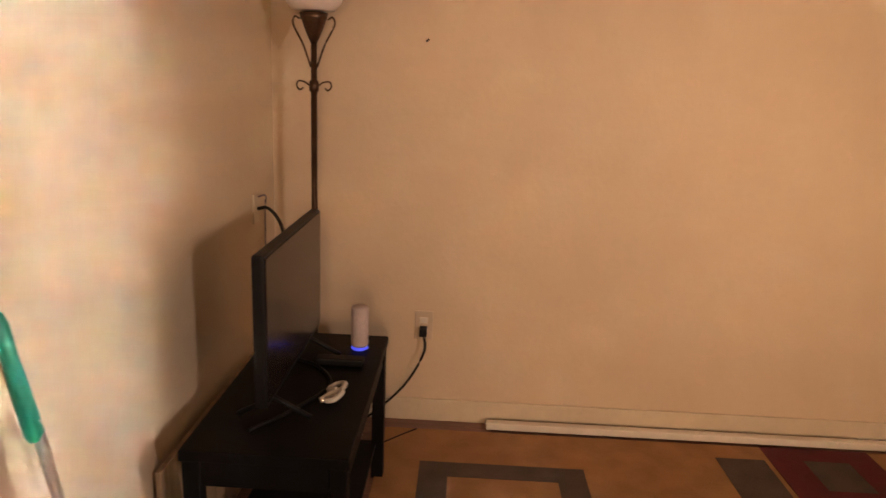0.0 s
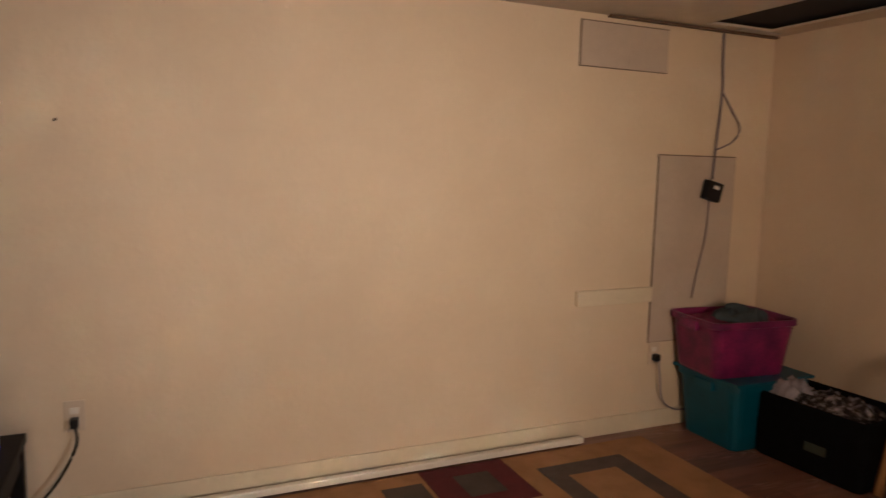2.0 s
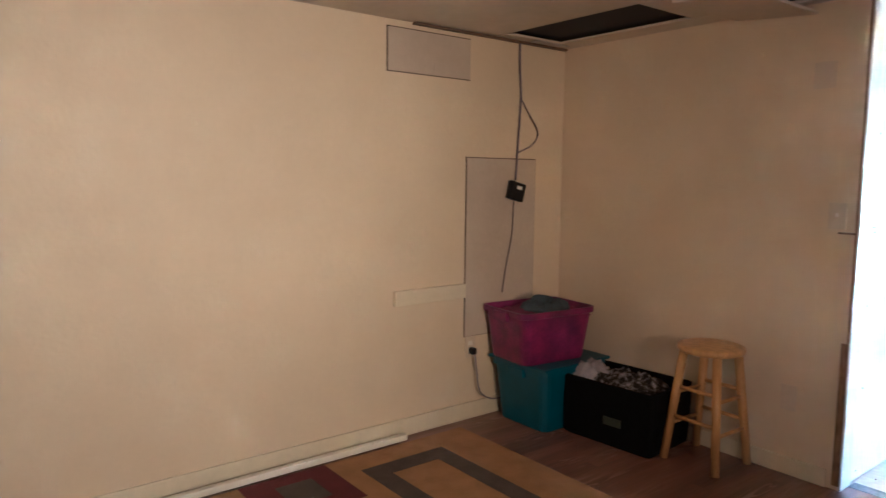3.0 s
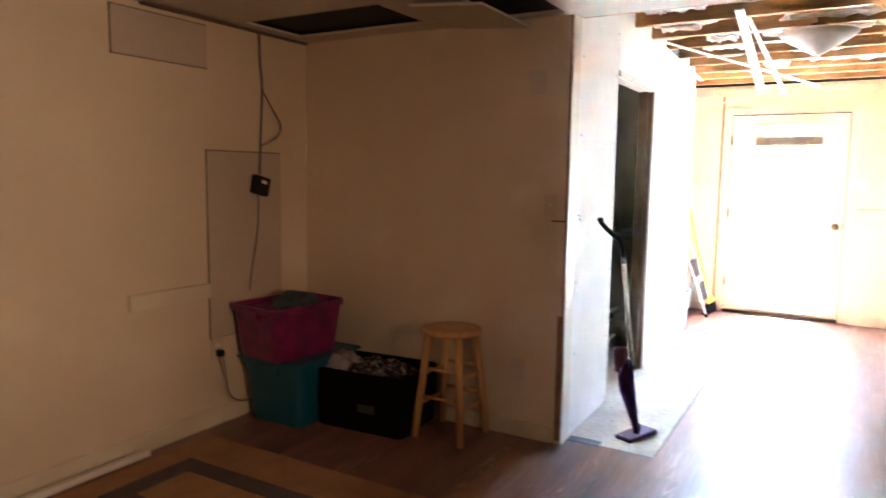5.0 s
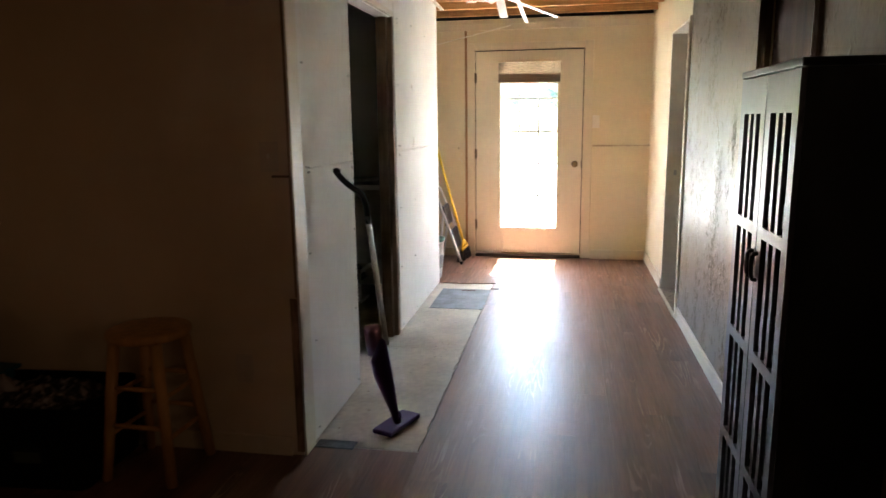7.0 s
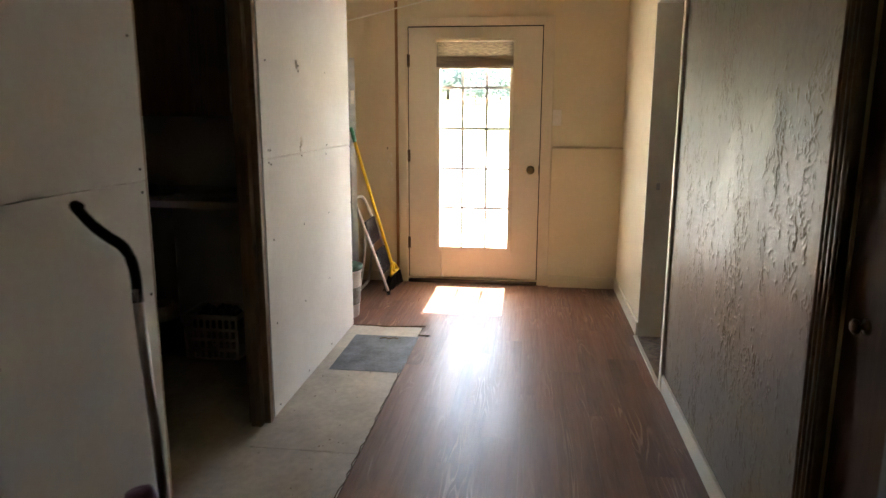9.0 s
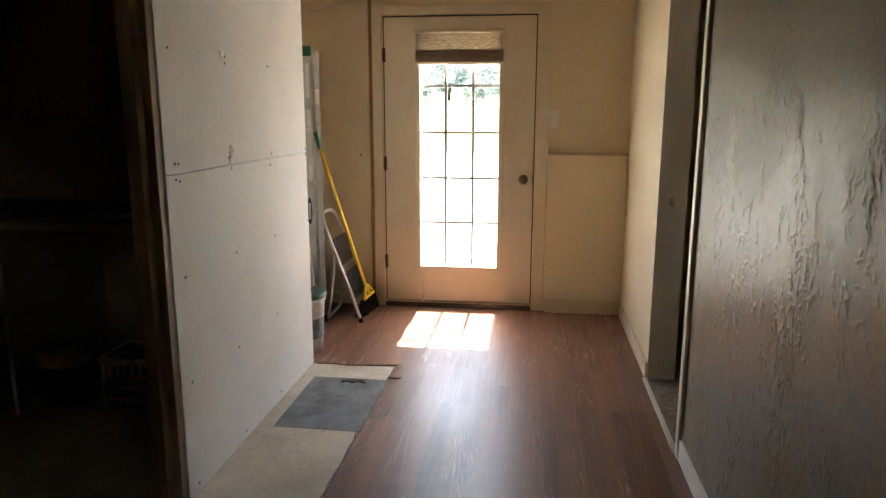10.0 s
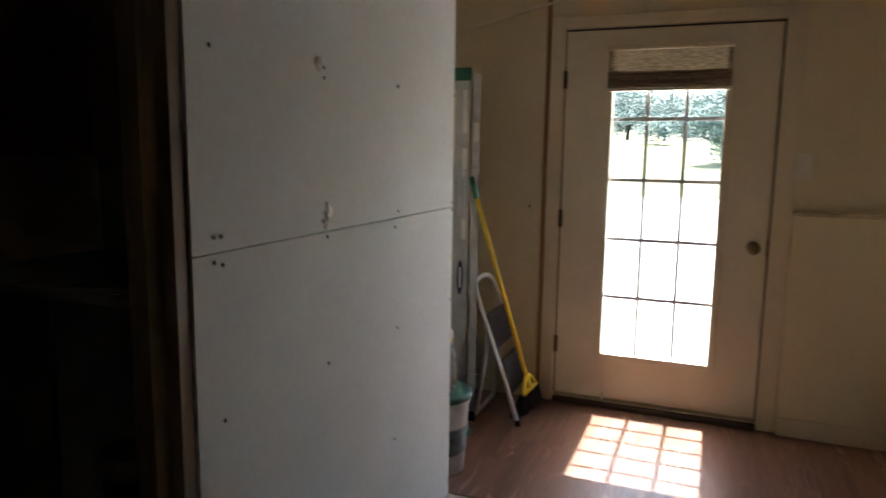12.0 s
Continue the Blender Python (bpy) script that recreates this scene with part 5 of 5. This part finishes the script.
broom = thing("angle_broom", "yellow broom with black bristles leaning in the corner", "broom")
part("handle", rod(bmesh.new(), (7.355, 1.722, 0.17), (7.095, 1.925, 1.10), 0.011, 0.011, 12), yellow_plastic, broom, "yellow handle")
part("grip", rod(bmesh.new(), (7.095, 1.925, 1.10), (7.077, 1.946, 1.20), 0.013, 0.012, 12), dark_green, broom, "dark green end grip")
yb = bmesh.new()
tube(yb, smooth_line([(7.288, 1.722, 0.108), (7.312, 1.724, 0.15), (7.345, 1.724, 0.188), (7.372, 1.718, 0.188), (7.408, 1.706, 0.158), (7.432, 1.695, 0.126)], 5), 0.011, 8)
rod(yb, (7.288, 1.722, 0.108), (7.432, 1.695, 0.126), 0.013, 0.013, 8)
rod(yb, (7.358, 1.708, 0.112), (7.357, 1.721, 0.19), 0.010, 0.014, 8)
rod(yb, (7.315, 1.719, 0.118), (7.335, 1.723, 0.165), 0.006, 0.006, 6)
part("head", yb, yellow_plastic, broom, "yellow open-work moulded head")
rng = random.Random(3)
br = bmesh.new()
for k in range(170):
    u, v = rng.random(), rng.uniform(-1, 1)
    a = Vector((7.29 + 0.14 * u, 1.722 - 0.027 * u + 0.02 * v, 0.108 + 0.02 * u))
    b = Vector((7.205 + 0.275 * u + rng.uniform(-0.006, 0.006), 1.742 - 0.06 * u + 0.026 * v, 0.002 + 0.02 * (u ** 2) + rng.uniform(0, 0.006)))
    rod(br, a, b, 0.0032, 0.002, 5, False)
part("bristles", br, black_plastic, broom, "black bristles")

bucket_mat = mat("dirty_white_bucket", (0.62, 0.62, 0.60), 0.5, vary=0.15, scale=9, bump=0.05)
bk = thing("utility_bucket", "dirty white bucket with a green lid rim", "bucket", (6.60, 1.905, 0.0))
part("tub", lathe(bmesh.new(), [(0.105, 0.0), (0.110, 0.005), (0.128, 0.29), (0.134, 0.295), (0.134, 0.315), (0.126, 0.315), (0.120, 0.29), (0.104, 0.01)], seg=32), bucket_mat, bk)
part("label_band", lathe(bmesh.new(), [(0.1175, 0.09), (0.1185, 0.092), (0.1235, 0.20), (0.1225, 0.202)], seg=32), mat("faded_grey_label", (0.28, 0.30, 0.30), 0.6, vary=0.4, scale=25), bk, "faded grey label")
part("lid_rim", lathe(bmesh.new(), [(0.132, 0.312), (0.139, 0.316), (0.139, 0.338), (0.128, 0.342), (0.02, 0.338)], seg=32), mat("dull_green_lid", (0.05, 0.16, 0.12), 0.45, vary=0.2, scale=12), bk, "dull green lid")
bot = thing("spray_bottle", "clear bottle with yellow cap standing on the bucket", "bottle", (6.62, 1.875, 0.342))
clear_pl = mat("cloudy_clear_plastic", (0.55, 0.57, 0.58), 0.12, vary=0.1, scale=15, trans=0.7)
part("body", lathe(bmesh.new(), [(0.034, 0.0), (0.037, 0.01), (0.037, 0.13), (0.030, 0.165), (0.015, 0.185), (0.015, 0.195)], seg=20), clear_pl, bot)
part("cap", lathe(bmesh.new(), [(0.018, 0.195), (0.020, 0.198), (0.020, 0.212), (0.015, 0.215)], seg=16), yellow_plastic, bot, "yellow cap")
part("nozzle", lathe(bmesh.new(), [(0.021, 0.215), (0.023, 0.22), (0.022, 0.245), (0.012, 0.25)], seg=16), white_plastic, bot)
hose = thing("garden_hose", "coil of blue-green hose on the floor", "hose")
for k in range(3):
    hp = [(6.93 + (0.10 - 0.012 * k) * math.cos(2 * math.pi * j / 14), 1.96 + (0.07 - 0.01 * k) * math.sin(2 * math.pi * j / 14), 0.012 + 0.018 * k + 0.006 * math.sin(j)) for j in range(14)]
    part("loop", tube(bmesh.new(), smooth_line(hp + [hp[0]], 3), 0.009, 8), mat("blue_green_hose", (0.01, 0.13, 0.14), 0.4), hose)

# ---- kitchen through the doorway ----
counter_white = mat("white_laminate", (0.66, 0.66, 0.64), 0.35, vary=0.06, scale=6)
kc = thing("kitchen_counter", "white laminate counter on open supports", "counter")
part("worktop", boxes((5.58, 6.296, 1.99, 3.39, 0.835, 0.87), bevel=0.004), counter_white, kc)
part("side_support", boxes((5.61, 6.29, 2.00, 2.02, 0.0, 0.834)), counter_white, kc)
part("side_support", boxes((5.61, 6.29, 2.86, 2.88, 0.0, 0.834)), counter_white, kc)
wm = thing("washing_machine", "white box-shaped washing machine beside the counter", "washing machine", (5.0, 3.04, 0.0))
part("body", boxes((-0.3, 0.3, -0.3, 0.3, 0.02, 0.84), bevel=0.012), white_plastic, wm)
part("lid", boxes((-0.27, 0.27, -0.27, 0.2, 0.841, 0.862), bevel=0.008), white_plastic, wm)
part("control_panel", boxes((-0.3, 0.3, 0.22, 0.3, 0.841, 0.98), bevel=0.012), white_plastic, wm)
uc = thing("wall_cabinet", "brown oak wall cabinet above the counter", "wall cabinet")
part("carcass", boxes((5.87, 6.296, 2.46, 3.39, 1.28, 2.05), bevel=0.003), wood_trim_mat, uc)
for y0 in (2.465, 2.93):
    dr = part("door", boxes((5.85, 5.868, y0, y0 + 0.455, 1.285, 2.045), bevel=0.003), wood_trim_mat, uc)
    part("door_panel", boxes((5.846, 5.85, y0 + 0.07, y0 + 0.385, 1.355, 1.975), bevel=0.002), wood_trim_mat, dr)
paper = mat("stack_of_paper", (0.55, 0.54, 0.50), 0.8, vary=0.2, scale=20)
for k, (px, py, s) in enumerate(((5.75, 2.66, 0.16), (5.82, 2.45, 0.13), (5.92, 2.30, 0.14))):
    st_ = thing("paper_stack", "loose papers lying on the white counter", "papers", (px, py, 0.871), rz=57 * k)
    for q in range(3):
        sheet_ = part("paper_sheet", boxes((-s, s, -s * 0.7, s * 0.7, 0.006 * q, 0.006 * q + 0.005)), paper, st_)
        sheet_.rotation_euler[2] = 0.2 * q
bn = thing("waste_bin", "grey waste bin with a pale bag under the counter", "bin", (5.80, 2.74, 0.0))
part("tub", lathe(bmesh.new(), [(0.09, 0.0), (0.095, 0.005), (0.115, 0.24), (0.112, 0.25), (0.09, 0.02)], seg=24), mat("grey_bin_plastic", (0.10, 0.10, 0.10), 0.5), bn)
part("bag_rim", lathe(bmesh.new(), [(0.116, 0.19), (0.124, 0.20), (0.121, 0.262), (0.108, 0.265), (0.105, 0.22)], seg=24), paper, bn, "pale bag over the rim")
lb = thing("laundry_basket", "white perforated laundry basket under the counter", "basket", (5.82, 2.37, 0.0))
part("base", boxes((-0.11, 0.11, -0.14, 0.14, 0.0, 0.012), bevel=0.004), white_plastic, lb)
part("rim", boxes((-0.125, -0.113, -0.155, 0.155, 0.225, 0.25), (0.113, 0.125, -0.155, 0.155, 0.225, 0.25), (-0.113, 0.113, -0.155, -0.143, 0.225, 0.25), (-0.113, 0.113, 0.143, 0.155, 0.225, 0.25)), white_plastic, lb)
for k in range(9):
    yy = -0.14 + 0.035 * k
    part("slat", boxes((-0.119, -0.113, yy - 0.007, yy + 0.007, 0.005, 0.23)), white_plastic, lb)
for zz in (0.06, 0.115, 0.17):
    part("band", boxes((-0.121, -0.1195, -0.147, 0.147, zz - 0.008, zz + 0.008)), white_plastic, lb)
cloth_heap("laundry", "dark laundry in the white basket", grey_cloth, 0.22, 0.28, 0.14, (5.82, 2.37, 0.16), 21.0)

# ---- side room glimpsed through the doorway ----
sd = thing("tall_dresser", "dark brown wooden dresser in the side room", "dresser", (6.9, -0.85, 0.0))
part("body", boxes((-0.5, 0.5, -0.3, 0.3, 0.05, 1.15), bevel=0.006), brown_door, sd)
part("plinth", boxes((-0.48, 0.48, -0.28, 0.28, 0.0, 0.05)), brown_door, sd)
for k in range(4):
    dw = part("drawer", boxes((-0.518, -0.501, -0.28, 0.28, 0.08 + 0.265 * k, 0.33 + 0.265 * k), bevel=0.004), brown_door, sd)
    part("knob", rod(bmesh.new(), (-0.535, 0, 0.205 + 0.265 * k), (-0.518, 0, 0.205 + 0.265 * k), 0.014), bronze, dw)
pf = thing("wall_picture", "black framed picture on the side room wall", "picture", (XD - 0.001, -0.55, 1.62))
part("frame", boxes((-0.02, 0.0, -0.16, 0.16, -0.12, 0.12), bevel=0.003), black_metal, pf)

# ---- outside ----
gravel = mat("pale_gravel", (0.66, 0.67, 0.66), 0.9, vary=0.15, scale=1.5, bump=0.4, bump_scale=40, fine=30)
grass_mat = mat("field_grass", (0.078, 0.10, 0.038), 0.9, vary=0.45, scale=0.35, second=(0.125, 0.12, 0.058), bump=0.5, bump_scale=6, fine=5)
# Distance haze is put into the leaf colour, paler and bluer.
leaf_mat = mat("hazy_tree_leaves", (0.10, 0.145, 0.125), 0.6, vary=0.4, scale=0.6, island=0.6, second=(0.07, 0.11, 0.09))
bark = mat("grey_brown_bark", (0.09, 0.065, 0.045), 0.9, vary=0.3, scale=6, bump=0.5)


def ground_z(x):
    t = min(1, max(0, (x - 14) / 46))
    return -0.35 + 2.7 * t * t * (3 - 2 * t)


def sheet(name, xs, y0, y1, m, label, dz=0.0, hole=False):
    bm = bmesh.new()
    cols = []
    ys_ = [y0 + (y1 - y0) * k / 12 for k in range(13)]
    for x_ in xs:
        cols.append([bm.verts.new((x_, yy, ground_z(x_) + dz)) for yy in ys_])
    for a, b in zip(cols, cols[1:]):
        for k in range(12):
            bm.faces.new((a[k], b[k], b[k + 1], a[k + 1]))
    return structure(name, bm, m, label, "ground")


sheet("ground", [-1500, -300, -60, -10, 0, 7.72, 12, 16, 20, 24, 28, 31, 34, 38, 44, 50, 56, 62, 90, 300, 2500], -1500, 1500, grass_mat, "rough green field reaching the horizon")
sheet("gravel_yard", [7.72, 10, 12, 14, 16, 20, 25], -30, 30, gravel, "pale sunlit gravel yard outside the door", 0.02)
structure("door_step", boxes((7.72, 8.6, 0.4, 1.9, -0.40, -0.06), bevel=0.01), gravel, "pale concrete step outside the door", "step")


def tree(kind, label, at, h, spread, seed, leaves=1400):
    r = random.Random(seed)
    t = thing(kind, label, "tree" if kind == "tree" else "bush", at)
    tb = bmesh.new()
    top = Vector((r.uniform(-0.3, 0.3), r.uniform(-0.3, 0.3), h * 0.75))
    rod(tb, (0, 0, -0.1), top, 0.035 * h * 0.6, 0.02, 7)
    tips = []
    for k in range(9):
        b = top * (0.25 + 0.07 * k)
        a = r.uniform(0, 6.28)
        e = b + Vector((math.cos(a) * spread * r.uniform(0.4, 0.9), math.sin(a) * spread * r.uniform(0.4, 0.9), h * r.uniform(0.05, 0.28)))
        rod(tb, b, e, 0.012 * h * 0.5, 0.008, 5)
        tips += [e, b.lerp(e, 0.6)]
    tips += [top, top * 1.1, top * 0.6]
    part("trunk", tb, bark, t)
    clumps = [(p + Vector((r.gauss(0, spread * 0.18), r.gauss(0, spread * 0.18), r.gauss(0, h * 0.06))), r.uniform(0.18, 0.42) * spread) for p in tips for _ in range(2)]
    verts, faces = [], []
    for k in range(leaves):
        c, cr_ = clumps[r.randrange(len(clumps))]
        d = Vector((r.gauss(0, 1), r.gauss(0, 1), r.gauss(0, 0.8)))
        d = d.normalized() * cr_ * (r.random() ** 0.4)
        p = c + d
        if p.z < 0.15:
            p.z = r.uniform(0.1, 0.5)
        s = r.uniform(0.045, 0.105) * (0.6 + spread * 0.22)
        u = Vector((r.gauss(0, 1), r.gauss(0, 1), r.gauss(0, 1))).normalized()
        v = u.orthogonal().normalized()
        i = len(verts)
        verts += [p + u * s, p + v * s * 0.6, p - u * s, p - v * s * 0.6]
        faces.append((i, i + 1, i + 2, i + 3))
    me = bpy.data.meshes.new("crown")
    me.from_pydata([tuple(v) for v in verts], [], faces)
    me.materials.append(leaf_mat)
    c = new("crown", me)
    c.parent = t
    return t


r0 = random.Random(8)
for k in range(34):
    x_ = r0.uniform(56, 72)
    tree("tree", "leafy green tree at the field's far edge", (x_, -14 + 1.25 * k + r0.uniform(-0.8, 0.8), ground_z(x_)), r0.uniform(3.4, 5.0), r0.uniform(2.1, 3.0), 100 + k, 4200)
for k in range(14):
    x_ = r0.uniform(46, 56)
    tree("bush", "low green bush in the field", (x_, -9 + 2.3 * k + r0.uniform(-1, 1), ground_z(x_)), r0.uniform(1.2, 2.0), r0.uniform(1.0, 1.5), 200 + k, 2200)
tree("bush", "large pale green bush nearer the yard", (36, 0.6, ground_z(36)), 2.7, 1.5, 300, 6500)

# ---- floor planks ----
PW, PL = 0.152, 1.22
floor_ob = bpy.data.objects["floor"]
plank_meshes = {}


def plank_mesh(length, width):
    key = (round(length, 4), round(width, 4))
    if key not in plank_meshes:
        bm = bmesh.new()
        l, w = key
        vs = box(bm, 0.00012, l - 0.00012, 0.00012, w - 0.00012, -0.003, 0.0)
        me = bpy.data.meshes.new("plank")
        bm.to_mesh(me)
        bm.free()
        me.materials.append(plank_mat)
        plank_meshes[key] = me
    return plank_meshes[key]


def lay(x0, x1, y0, y1, shift):
    x = x0
    first = shift
    while x < x1 - 0.02:
        l = min(first if first else PL, x1 - x)
        first = 0
        if l > 0.02:
            p = new("plank", plank_mesh(l, y1 - y0))
            p.parent = floor_ob
            p.location = (x, y0, 0.0)
        x += l


row, y = 0, 1.34 - 18 * PW
while y < YN - 0.01:
    y1 = min(y + PW, YN)
    shift = (0.37, 0.86, 0.15, 1.05, 0.60)[row % 5]
    if y1 <= YS:
        lay(XW, 2.4, y, y1, shift)
    elif y < 1.33:
        lay(XW, XD, y, y1, shift)
    elif y < YH - 0.05:
        lay(XW, 3.56, y, y1, shift)
        lay(6.40, XD, y, y1, shift)
    else:
        lay(XW, XE, y, y1, shift)
        if y < 2.26:
            lay(6.40, XD, y, y1, shift)
    y, row = y1, row + 1

# ---- plan units to metres ----
for me in bpy.data.meshes:
    me.transform(Matrix.Scale(UNIT, 4))
for ob in scene.objects:
    if ob.type in ("MESH", "EMPTY"):
        ob.location = ob.location * UNIT
        for mod in ob.modifiers:
            mod.thickness *= UNIT
